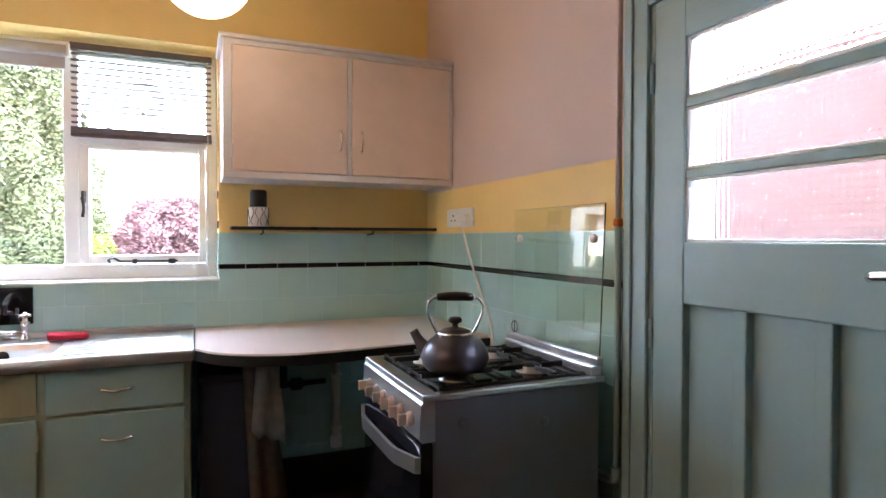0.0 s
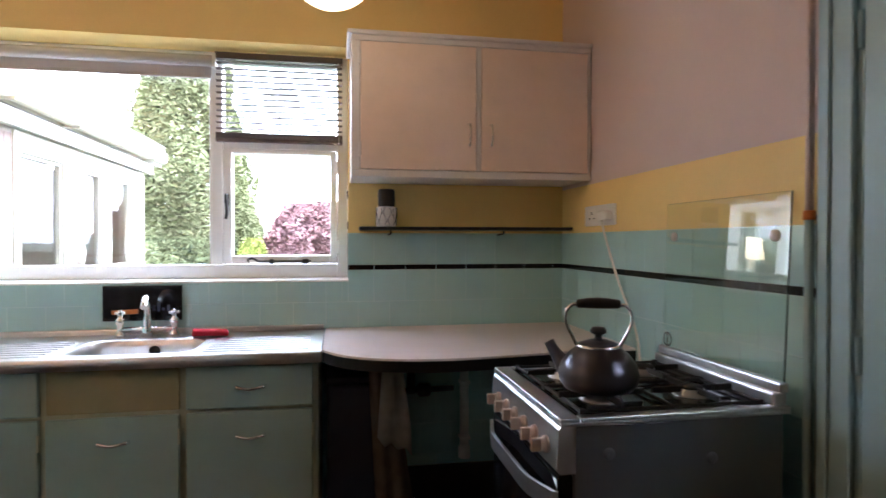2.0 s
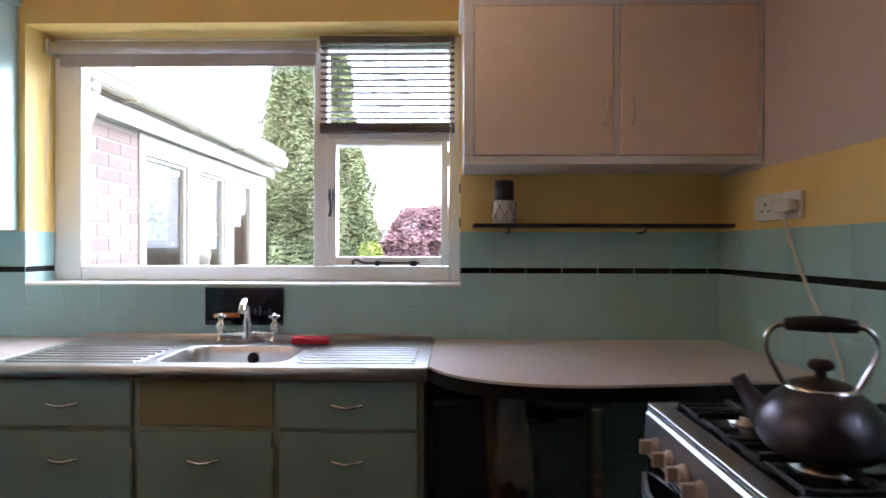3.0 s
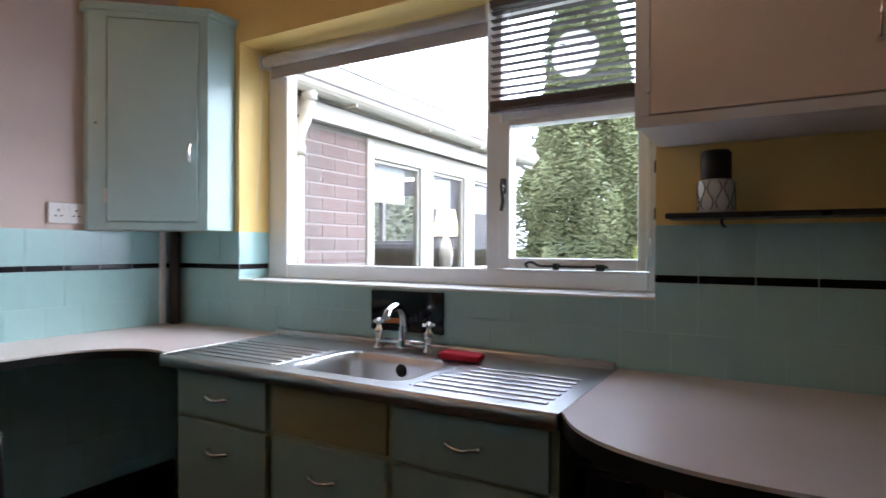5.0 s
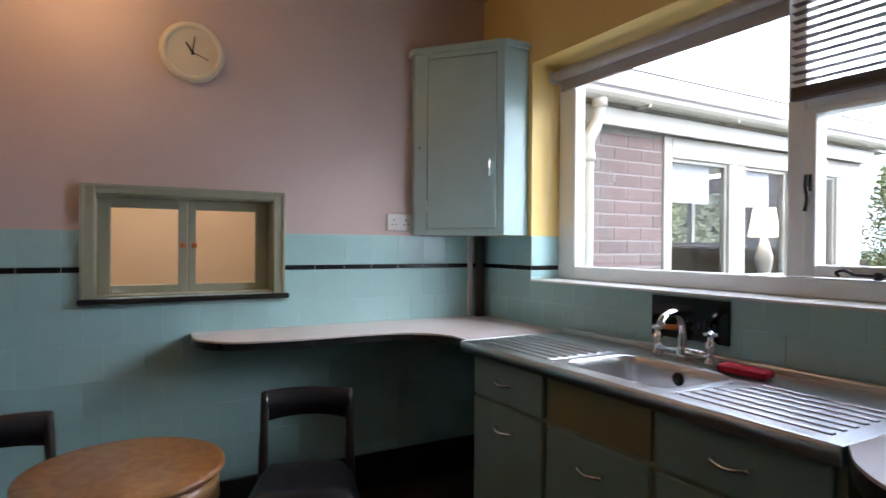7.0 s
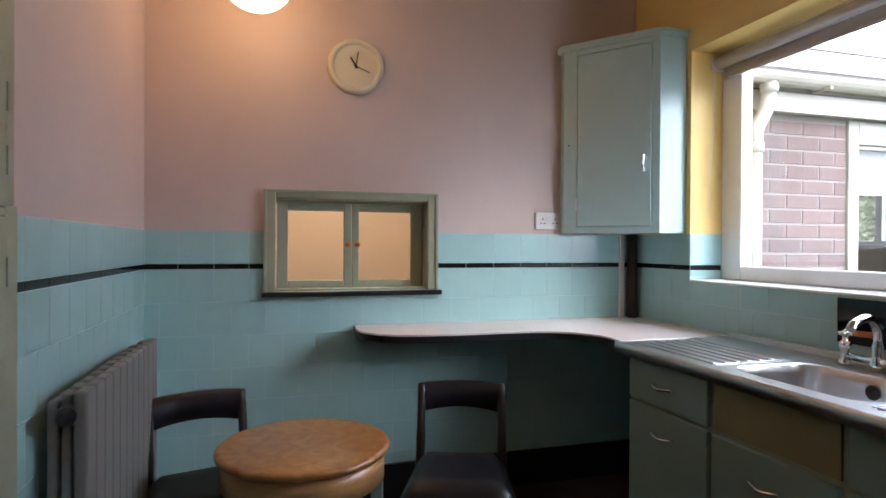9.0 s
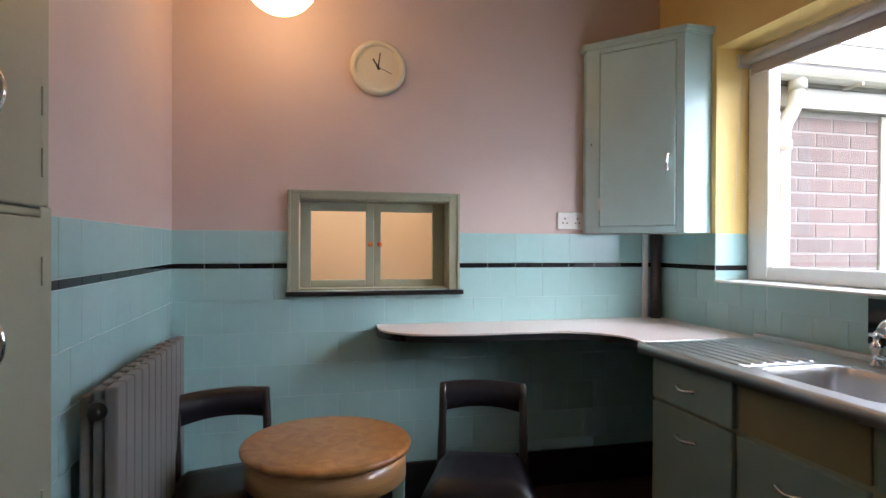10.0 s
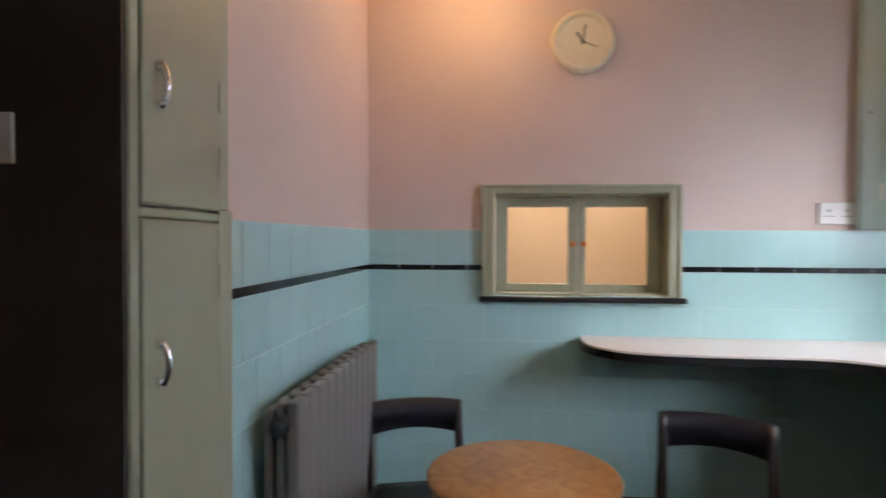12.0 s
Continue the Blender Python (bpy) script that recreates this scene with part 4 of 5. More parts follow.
# ---- sockets ----
def double_socket(name, centre, normal, label):
    """A white double socket plate with its slots and two rocker switches."""
    ob = thing(name, centre, label, "socket")
    cx, cy, cz = centre
    e = box(cx + (0 if normal > 0 else -0.012), cx + (0.012 if normal > 0 else 0), cy - 0.073, cy + 0.073, cz - 0.043, cz + 0.043, bevel=0.004)
    part("plate", e, WHITEP, ob)
    xs = (cx + 0.0115, cx + 0.0128) if normal > 0 else (cx - 0.0128, cx - 0.0115)
    for o in (-0.034, 0.034):
        sl = bmesh.new()
        bm_box(sl, xs[0], xs[1], cy + o - 0.003, cy + o + 0.003, cz + 0.006, cz + 0.016)
        for p in (-0.011, 0.011):
            bm_box(sl, xs[0], xs[1], cy + o + p - 0.004, cy + o + p + 0.004, cz - 0.014, cz - 0.009)
        part("slot", sl, DARKHOLE, ob)
        part("rocker", box(min(xs) - 0.002 if normal < 0 else xs[0], xs[1] + 0.002 if normal > 0 else xs[1], cy + (0.006 if o > 0 else -0.018), cy + (0.018 if o > 0 else -0.006), cz + 0.012, cz + 0.032, bevel=0.002), WHITEP, ob)
    return ob


double_socket("double_socket", (0.0, 3.890, 1.392), 1, "white double wall socket on the pink wall")
es = double_socket("double_socket", (EAST, 3.975, 1.395), -1, "white double wall socket with a plug above the tiles")
es.scale = (1, 1.9, 1)
part("plug", box(EAST - 0.05, EAST - 0.012, 3.905, 3.945, 1.37, 1.41, bevel=0.008), WHITEP, es)
solid("flex", tube(smooth_line([(EAST - 0.045, 3.88, 1.372), (EAST - 0.03, 3.86, 1.28), (EAST - 0.022, 3.77, 1.12), (EAST - 0.02, 3.66, 0.98), (EAST - 0.03, 3.60, 0.86), (EAST - 0.03, 3.58, 0.60)], 6), 0.0048, 8), FLEX, "white flex running from the socket down behind the cooker", "cable")
sw = thing("light_switch", (CUPX1 + 0.012, 1.823, 1.395), "white light switch on the dark hall wall", "switch")
part("plate", box(CUPX1 + 0.012, CUPX1 + 0.020, 1.785, 1.862, 1.395, 1.472, bevel=0.003), WHITEP, sw)
part("rocker", box(CUPX1 + 0.0195, CUPX1 + 0.024, 1.815, 1.831, 1.420, 1.446, bevel=0.002), WHITEP, sw)

# pipe beside the back door
gp = thing("wall_pipe", (EAST - 0.02, 2.868, FLOOR), "painted gas pipe with brass coupling beside the back door", "pipe")
part("upper", tube([(EAST - 0.018, 2.868, 1.345), (EAST - 0.018, 2.868, CEIL)], 0.009, 10), PINK, gp)
part("lower", tube([(EAST - 0.018, 2.868, 0.62), (EAST - 0.018, 2.868, 1.345)], 0.010, 10), DOORPAINT, gp)
part("rear", tube([(EAST - 0.012, 2.846, 0.45), (EAST - 0.012, 2.846, 1.345)], 0.007, 10), DARKGAP, gp)
part("coupling", lathe([(0.013, 0), (0.014, 0.004), (0.014, 0.018), (0.011, 0.022)], (EAST - 0.018, 2.868, 1.335), 12), ORANGE, gp, "brass coupling")
part("elbow", tube(smooth_line([(EAST - 0.018, 2.868, 0.64), (EAST - 0.020, 2.872, 0.605), (EAST - 0.022, 2.91, 0.595), (EAST - 0.022, 2.96, 0.595)], 5), 0.014, 12), DOORPAINT, gp)
part("tap", box(EAST - 0.04, EAST - 0.01, 2.95, 2.975, 0.50, 0.615, bevel=0.006), BLACKP, gp, "black gas tap lever")

# ---- cooker ----
QX0, QX1, QY0, QY1, QZ = 2.625, 3.185, 2.862, 3.388, 0.910
ck = thing("gas_cooker", (2.9, 3.12, FLOOR), "silver freestanding gas cooker with four burners and a raised glass lid", "cooker")
part("body", box(QX0 + 0.035, QX1 - 0.02, QY0 + 0.002, QY1 - 0.002, FLOOR + 0.05, QZ - 0.016, bevel=0.004), COOKSIDE, ck)
for x in (QX0 + 0.08, QX1 - 0.08):
    for y in (QY0 + 0.05, QY1 - 0.05):
        part("foot", lathe([(0.018, 0), (0.018, 0.05)], (x, y, FLOOR), 12), BLACKP, ck)
bm = box(QX0 + 0.004, QX1, QY0, QY1, QZ - 0.018, QZ - 0.006, bevel=0.005, seg=3)
part("hob_top", bm, STEEL, ck)
rim = bmesh.new()
for b in ((QX0 + 0.004, QX0 + 0.050, QY0, QY1), (QX1 - 0.030, QX1, QY0, QY1), (QX0 + 0.05, QX1 - 0.03, QY0, QY0 + 0.030), (QX0 + 0.05, QX1 - 0.03, QY1 - 0.030, QY1)):
    bm_box(rim, b[0], b[1], b[2], b[3], QZ - 0.010, QZ, bevel=0.004, seg=3)
part("hob_rim", rim, STEEL, ck)
part("hob_well", box(QX0 + 0.045, QX1 - 0.028, QY0 + 0.027, QY1 - 0.027, QZ - 0.009, QZ - 0.004), ENAMEL, ck, "black enamel hob well")
pf = bmesh.new()
prof = [(QX0 + 0.040, QZ - 0.012), (QX0 + 0.010, QZ - 0.010), (QX0 + 0.001, QZ - 0.024), (QX0 - 0.004, 0.802), (QX0 + 0.004, 0.792), (QX0 + 0.040, 0.792)]
a = [pf.verts.new((x, QY0 + 0.002, z)) for x, z in prof]
b = [pf.verts.new((x, QY1 - 0.002, z)) for x, z in prof]
pf.faces.new(a)
pf.faces.new(b[::-1])
for k in range(len(prof)):
    pf.faces.new((a[k], a[(k + 1) % len(prof)], b[(k + 1) % len(prof)], b[k]))
part("control_panel", pf, STEEL, ck)
for k in range(6):
    y = 2.925 + 0.0755 * k
    kb = part("knob", lathe([(0.019, 0), (0.019, -0.008), (0.015, -0.010), (0.0145, -0.016)], (QX0 - 0.002, y, 0.838), 20, 'X'), KNOB, ck, "cream plastic control knob")
    part("grip", box(QX0 - 0.040, QX0 - 0.014, y - 0.0055, y + 0.0055, 0.823, 0.853, bevel=0.003), KNOB, kb)
od = part("oven_door", box(QX0, QX0 + 0.036, QY0 + 0.006, QY1 - 0.006, 0.335, 0.786, bevel=0.006), BLACKGLASS, ck, "black glass oven door")
hbm = bmesh.new()
hpts = [Vector(v) for v in ((QX0 - 0.002, QY0 + 0.008, 0.735), (QX0 - 0.012, QY0 + 0.012, 0.735), (QX0 - 0.030, QY0 + 0.085, 0.732), (QX0 - 0.035, QY0 + 0.105, 0.731), (QX0 - 0.038, QY0 + 0.15, 0.731), (QX0 - 0.038, QY1 - 0.15, 0.731), (QX0 - 0.035, QY1 - 0.105, 0.731), (QX0 - 0.030, QY1 - 0.085, 0.732), (QX0 - 0.012, QY1 - 0.012, 0.735), (QX0 - 0.002, QY1 - 0.008, 0.735))]
va = [[hbm.verts.new((p.x + ox, p.y, p.z + oz)) for ox, oz in ((0, 0.020), (0.010, 0.020), (0.010, -0.020), (0, -0.020))] for p in hpts]
for r0, r1 in zip(va, va[1:]):
    for k in range(4):
        hbm.faces.new((r0[k], r0[(k + 1) % 4], r1[(k + 1) % 4], r1[k]))
hbm.faces.new(va[0])
hbm.faces.new(va[-1][::-1])
part("door_handle", hbm, STEEL, od, "wide brushed steel handle")
part("lower_door", box(QX0 + 0.002, QX0 + 0.036, QY0 + 0.006, QY1 - 0.006, FLOOR + 0.06, 0.325, bevel=0.006), COOKSIDE, ck)
for x, z in ((QX0 + 0.115, 0.830), (QX0 + 0.36, 0.805)):
    part("screw_cap", lathe([(0.014, 0), (0.013, -0.004), (0.006, -0.006), (0, -0.006)], (x, QY0 + 0.004, z), 16, 'Y'), COOKSIDE, ck)
BURN = ((QX0 + 0.165, QY0 + 0.150, 0.040), (QX0 + 0.165, QY1 - 0.140, 0.030), (QX0 + 0.405, QY0 + 0.150, 0.032), (QX0 + 0.405, QY1 - 0.140, 0.036))
for x, y, r in BURN:
    bu = part("burner", lathe([(r + 0.012, 0), (r + 0.010, 0.006), (r, 0.010), (r, 0.018)], (x, y, QZ - 0.005), 24), STEEL, ck, "steel burner ring")
    part("burner_cap", lathe([(r - 0.004, 0.017), (r - 0.002, 0.020), (r - 0.008, 0.025), (0, 0.026)], (x, y, QZ - 0.005), 24), CAST, bu)
for y0, y1 in ((QY0 + 0.035, QY0 + 0.258), (QY1 - 0.258, QY1 - 0.035)):
    ps = bmesh.new()
    zt = QZ + 0.018
    x0, x1 = QX0 + 0.066, QX1 - 0.055
    for yy in (y0, y1):
        bm_box(ps, x0, x1, yy - 0.0035, yy + 0.0035, zt - 0.018, zt - 0.010, bevel=0.002)
    for xx in (x0, (x0 + x1) / 2, x1):
        bm_box(ps, xx - 0.0035, xx + 0.0035, y0, y1, zt - 0.018, zt - 0.010, bevel=0.002)
    for cx in (QX0 + 0.165, QX0 + 0.405):
        cy = (y0 + y1) / 2
        for dx, dy in ((1, 0), (-1, 0), (0, 1), (0, -1)):
            bm_box(ps, cx + dx * 0.025 - 0.004 + min(0, dx) * 0.08, cx + dx * 0.025 + 0.004 + max(0, dx) * 0.08, cy + dy * 0.025 - 0.004 + min(0, dy) * 0.08, cy + dy * 0.025 + 0.004 + max(0, dy) * 0.08, zt - 0.013, zt + 0.002, bevel=0.002)
    for xx in (x0, x1):
        for yy in (y0, y1):
            bm_box(ps, xx - 0.006, xx + 0.006, yy - 0.006, yy + 0.006, QZ - 0.005, zt - 0.008)
    part("pan_support", ps, CAST, ck, "black cast iron pan support")
rl = bmesh.new()
bm_box(rl, QX1 - 0.040, QX1 - 0.004, QY0 + 0.010, QY1 - 0.010, QZ - 0.002, QZ + 0.030, bevel=0.006)
bm_box(rl, QX1 - 0.026, QX1 - 0.002, QY0 + 0.006, QY1 - 0.006, QZ + 0.028, QZ + 0.052, bevel=0.005)
part("lid_hinge_rail", rl, STEEL, ck)
lean = 0.040
lb = box(QX1 - 0.016, QX1 - 0.011, QY0 + 0.008, QY1 - 0.012, QZ + 0.045, 1.402, bevel=0.002)
for v in lb.verts:
    v.co.x += lean * (v.co.z - QZ - 0.045)
lid = part("glass_lid", lb, LIDGLASS, ck, "upright clear glass lid")
lid.visible_shadow = False
for y in (QY0 + 0.05, QY1 - 0.06):
    part("lid_buffer", lathe([(0.014, 0), (0.014, -0.006), (0.0, -0.007)], (QX1 - 0.016 + lean * 0.345, y, 1.30), 14, 'X'), WHITEP, lid)
stk = bmesh.new()
bm_lathe(stk, [(0.018, 0), (0.022, 0), (0.022, -0.001), (0.018, -0.001), (0.018, 0)], (QX1 - 0.0165, QY1 - 0.045, 0.985), 24, 'X')
bm_box(stk, QX1 - 0.0178, QX1 - 0.0165, QY1 - 0.047, QY1 - 0.043, 0.968, 1.002)
part("warning_mark", stk, BLACKP, lid, "black round warning mark")

# ---- kettle ----
KX, KY, KZ = 2.788, 3.020, QZ + 0.019
kt = thing("kettle", (KX, KY, KZ), "gunmetal whistling kettle with a chrome and black handle on the burner", "kettle")
part("body", lathe([(0.078, 0), (0.090, 0.004), (0.103, 0.022), (0.107, 0.042), (0.100, 0.068), (0.082, 0.094), (0.060, 0.112), (0.052, 0.116)], (KX, KY, KZ), 48), KETTLE, kt)
part("collar", lathe([(0.058, 0.112), (0.060, 0.116), (0.056, 0.121), (0.050, 0.120)], (KX, KY, KZ), 40), CHROME, kt)
kl = part("lid", lathe([(0.051, 0.119), (0.046, 0.125), (0.025, 0.132), (0.010, 0.134), (0.010, 0.140)], (KX, KY, KZ), 40), KETTLE, kt)
part("lid_knob", lathe([(0.009, 0.138), (0.010, 0.146), (0.020, 0.150), (0.022, 0.158), (0.016, 0.166), (0.0, 0.168)], (KX, KY, KZ), 24), BLACKP, kl, "black ball knob")
ud = Vector((0.93, -0.37, 0)).normalized()
kc = Vector((KX, KY, KZ))
for s in (-1, 1):
    pts = [kc + ud * (s * r) + Vector((0, 0, z)) for r, z in ((0.054, 0.112), (0.066, 0.135), (0.084, 0.175), (0.085, 0.205), (0.070, 0.225), (0.052, 0.226))]
    part("handle_arm", tube(smooth_line(pts, 6), 0.0048, 10), CHROME, kt, "chrome handle arm")
part("grip", tube([kc + ud * t + Vector((0, 0, 0.228 + 0.003 * math.cos(t * 25))) for t in (-0.058, -0.054, -0.03, 0, 0.03, 0.054, 0.058)], [0.008, 0.012, 0.014, 0.0155, 0.014, 0.012, 0.008], 14), BLACKP, kt, "black handle grip")
sp = [kc + Vector(v) for v in ((-0.070, 0.055, 0.052), (-0.092, 0.072, 0.085), (-0.108, 0.085, 0.118))]
part("spout", tube(smooth_line(sp, 5), [0.030, 0.027, 0.024, 0.021, 0.019, 0.017, 0.016, 0.015, 0.0145, 0.014, 0.014], 16), KETTLE, kt)

for o in kt.children:
    for q in (o, *o.children):
        q.data.transform(Matrix.Diagonal((0.90, 0.90, 0.90, 1)))

# ---- pendant globes ----
for nm, c in (("a", LAMP_A), ("b", LAMP_B)):
    pn = thing("pendant_lamp", (c[0], c[1], c[2] - GLOBE), "lit opal glass globe pendant lamp", "lamp", "globe lamps")
    gl = bmesh.new()
    bmesh.ops.create_uvsphere(gl, u_segments=40, v_segments=24, radius=GLOBE, matrix=Matrix.Translation(c))
    for f in gl.faces:
        f.smooth = True
    part("globe", gl, GLOW if c == LAMP_A else GLOW_B, pn)
    part("gallery", lathe([(0.055, GLOBE - 0.012), (0.058, GLOBE + 0.02), (0.025, GLOBE + 0.04), (0.012, GLOBE + 0.06)], c, 24), WHITEP, pn)
    part("flex", tube([(c[0], c[1], c[2] + GLOBE + 0.05), (c[0], c[1], CEIL)], 0.004, 8), FLEX, pn)
    part("ceiling_rose", lathe([(0.012, -0.035), (0.04, -0.02), (0.045, 0)], (c[0], c[1], CEIL), 24), WHITEP, pn)

# ---- clock ----
clk = thing("wall_clock", (0.0, 2.905, 1.965), "round ivory wall clock with a pale dial", "clock")
CC = (0.0, 2.905, 2.090)
part("rim", lathe([(0.128, 0.0), (0.130, 0.010), (0.124, 0.026), (0.112, 0.034), (0.102, 0.026), (0.098, 0.016)], CC, 56, 'X'), CLOCKRIM, clk)
part("dial", lathe([(0.0, 0.014), (0.100, 0.014)], CC, 48, 'X'), DIAL, clk)
for k in range(12):
    a = radians(30 * k)
    y, z = CC[1] + 0.080 * math.sin(a), CC[2] + 0.080 * math.cos(a)
    part("numeral", box(0.0142, 0.0150, y - 0.004, y + 0.004, z - 0.006, z + 0.006), GREY, clk)
for ang, ln, w in ((-33, 0.045, 0.0035), (8, 0.068, 0.0026), (112, 0.070, 0.0012)):
    h_ = box(0.018, 0.0195, -w, w, -0.012, ln)
    bmesh.ops.rotate(h_, verts=h_.verts, cent=(0, 0, 0), matrix=Matrix.Rotation(-radians(ang), 3, 'X'))
    bmesh.ops.translate(h_, verts=h_.verts, vec=(0, CC[1], CC[2]))
    part("hand", h_, BLACKP, clk)
part("boss", lathe([(0.006, 0.014), (0.006, 0.021), (0, 0.022)], CC, 12, 'X'), BLACKP, clk)

# ---- tall cupboard in the south wall ----
tc = thing("tall_cupboard", (1.42, SOUTH, FLOOR), "sage painted built-in cupboard with two doors and chrome handles", "cupboard")
part("carcass", box(CUPX0 + 0.004, CUPX1, SOUTH - 0.24, SOUTH - 0.006, FLOOR, CEIL - 0.002), SAGE, tc)
YF = SOUTH + 0.018
for b in ((CUPX0 + 0.002, CUPX0 + 0.060, FLOOR, 1.34), (CUPX0 + 0.018, CUPX0 + 0.060, 1.34, CEIL - 0.003), (1.592, CUPX1, FLOOR, CEIL - 0.003), (CUPX0 + 0.06, 1.592, 1.318, 1.334), (CUPX0 + 0.06, 1.592, FLOOR, FLOOR + 0.06)):
    part("face_frame", box(b[0], b[1], SOUTH - 0.006, YF, b[2], b[3], bevel=0.004), SAGE, tc)
for z0, z1, hz in ((FLOOR + 0.065, 1.316, 1.086), (1.338, CEIL - 0.03, 1.528)):
    d = part("door", box(CUPX0 + 0.063, 1.589, SOUTH - 0.006, YF + 0.004, z0, z1, bevel=0.004), SAGE, tc)
    x = 1.552
    part("handle", tube(smooth_line([(x, YF, hz - 0.031), (x, YF + 0.015, hz - 0.027), (x, YF + 0.022, hz), (x, YF + 0.015, hz + 0.027), (x, YF, hz + 0.031)], 6), [0.009] * 6 + [0.006] * 13 + [0.009] * 6, 10), CHROME, d, "chrome bow handle")
    for hh in (z0 + 0.22, (z0 + z1) / 2 if z1 < 1.4 else 1.43, 1.205 if z1 < 1.4 else 2.0):
        part("hinge", box(CUPX0 + 0.058, CUPX0 + 0.068, YF + 0.001, YF + 0.007, hh - 0.030, hh + 0.030, bevel=0.002), SAGE, d)

# ---- radiator ----
rd = thing("radiator", (0.77, SOUTH + 0.05, FLOOR), "taupe column radiator on the tiled wall", "radiator")
RX0, RX1, RY0, RY1, RZ0, RZ1 = 0.34, 1.168, SOUTH + 0.028, SOUTH + 0.115, 0.20, 0.915
NS = 11
for k in range(NS):
    x0 = RX0 + (RX1 - RX0) * k / NS
    w = (RX1 - RX0) / NS
    part("column", box(x0 + 0.0015, x0 + w - 0.0015, RY1 - 0.030, RY1, RZ0, RZ1, bevel=0.007, seg=3), GREY, rd)
    part("middle_column", box(x0 + 0.012, x0 + w - 0.012, RY0 + 0.029, RY1 - 0.036, RZ0 + 0.01, RZ1 - 0.006, bevel=0.006), GREY, rd)
    part("rear_column", box(x0 + 0.010, x0 + w - 0.010, RY0, RY0 + 0.022, RZ0 + 0.02, RZ1 - 0.02, bevel=0.006), GREY, rd)
for z in (RZ0 + 0.05, RZ1 - 0.055):
    part("header", tube([(RX0 + 0.005, (RY0 + RY1) / 2, z), (RX1 - 0.005, (RY0 + RY1) / 2, z)], 0.026, 14), GREY, rd)
part("valve", lathe([(0.020, -0.005), (0.022, 0.006), (0.014, 0.012), (0.016, 0.03), (0.010, 0.036), (0, 0.037)], (RX1 - 0.004, (RY0 + RY1) / 2, RZ1 - 0.055), 16, 'X'), DARKGAP, rd, "dark bleed plug")
for x in (RX0 + 0.1, RX1 - 0.1):
    part("bracket", box(x - 0.012, x + 0.012, SOUTH + 0.004, RY0 + 0.004, 0.4, 0.44), DARKGAP, rd)
for x in (RX0 + 0.03, RX1 - 0.03):
    part("tail", tube([(x, (RY0 + RY1) / 2, FLOOR), (x, (RY0 + RY1) / 2, RZ0 + 0.03)], 0.009, 10), GREY, rd)

# ---- round table ----
TX, TY, TZ = 0.735, 2.648, 0.610
tb = thing("round_table", (TX, TY, FLOOR), "small round table with a honey veneer top and mint legs", "table")
part("tabletop", lathe([(0.0, 0.0), (0.264, 0.0), (0.277, -0.003), (0.281, -0.010), (0.279, -0.020), (0.271, -0.026), (0.0, -0.026)], (TX, TY, TZ), 72), TABLEWOOD, tb)
part("apron", lathe([(0.262, -0.026), (0.264, -0.115), (0.252, -0.115), (0.250, -0.026)], (TX, TY, TZ), 64), RIMWOOD, tb)
for k in range(4):
    a = radians(76 + 90 * k)
    lg = bmesh.new()
    bm_box(lg, -0.022, 0.022, -0.022, 0.022, FLOOR, TZ - 0.03, bevel=0.004)
    for v in lg.verts:
        t = (TZ - v.co.z) / (TZ - FLOOR)
        v.co.x *= 1 - 0.35 * t
        v.co.y *= 1 - 0.35 * t
    bmesh.ops.rotate(lg, verts=lg.verts, cent=(0, 0, 0), matrix=Matrix.Rotation(a, 3, 'Z'))
    bmesh.ops.translate(lg, verts=lg.verts, vec=(TX + 0.240 * math.cos(a), TY + 0.240 * math.sin(a), 0))
    part("leg", lg, MINT, tb, "mint painted leg")


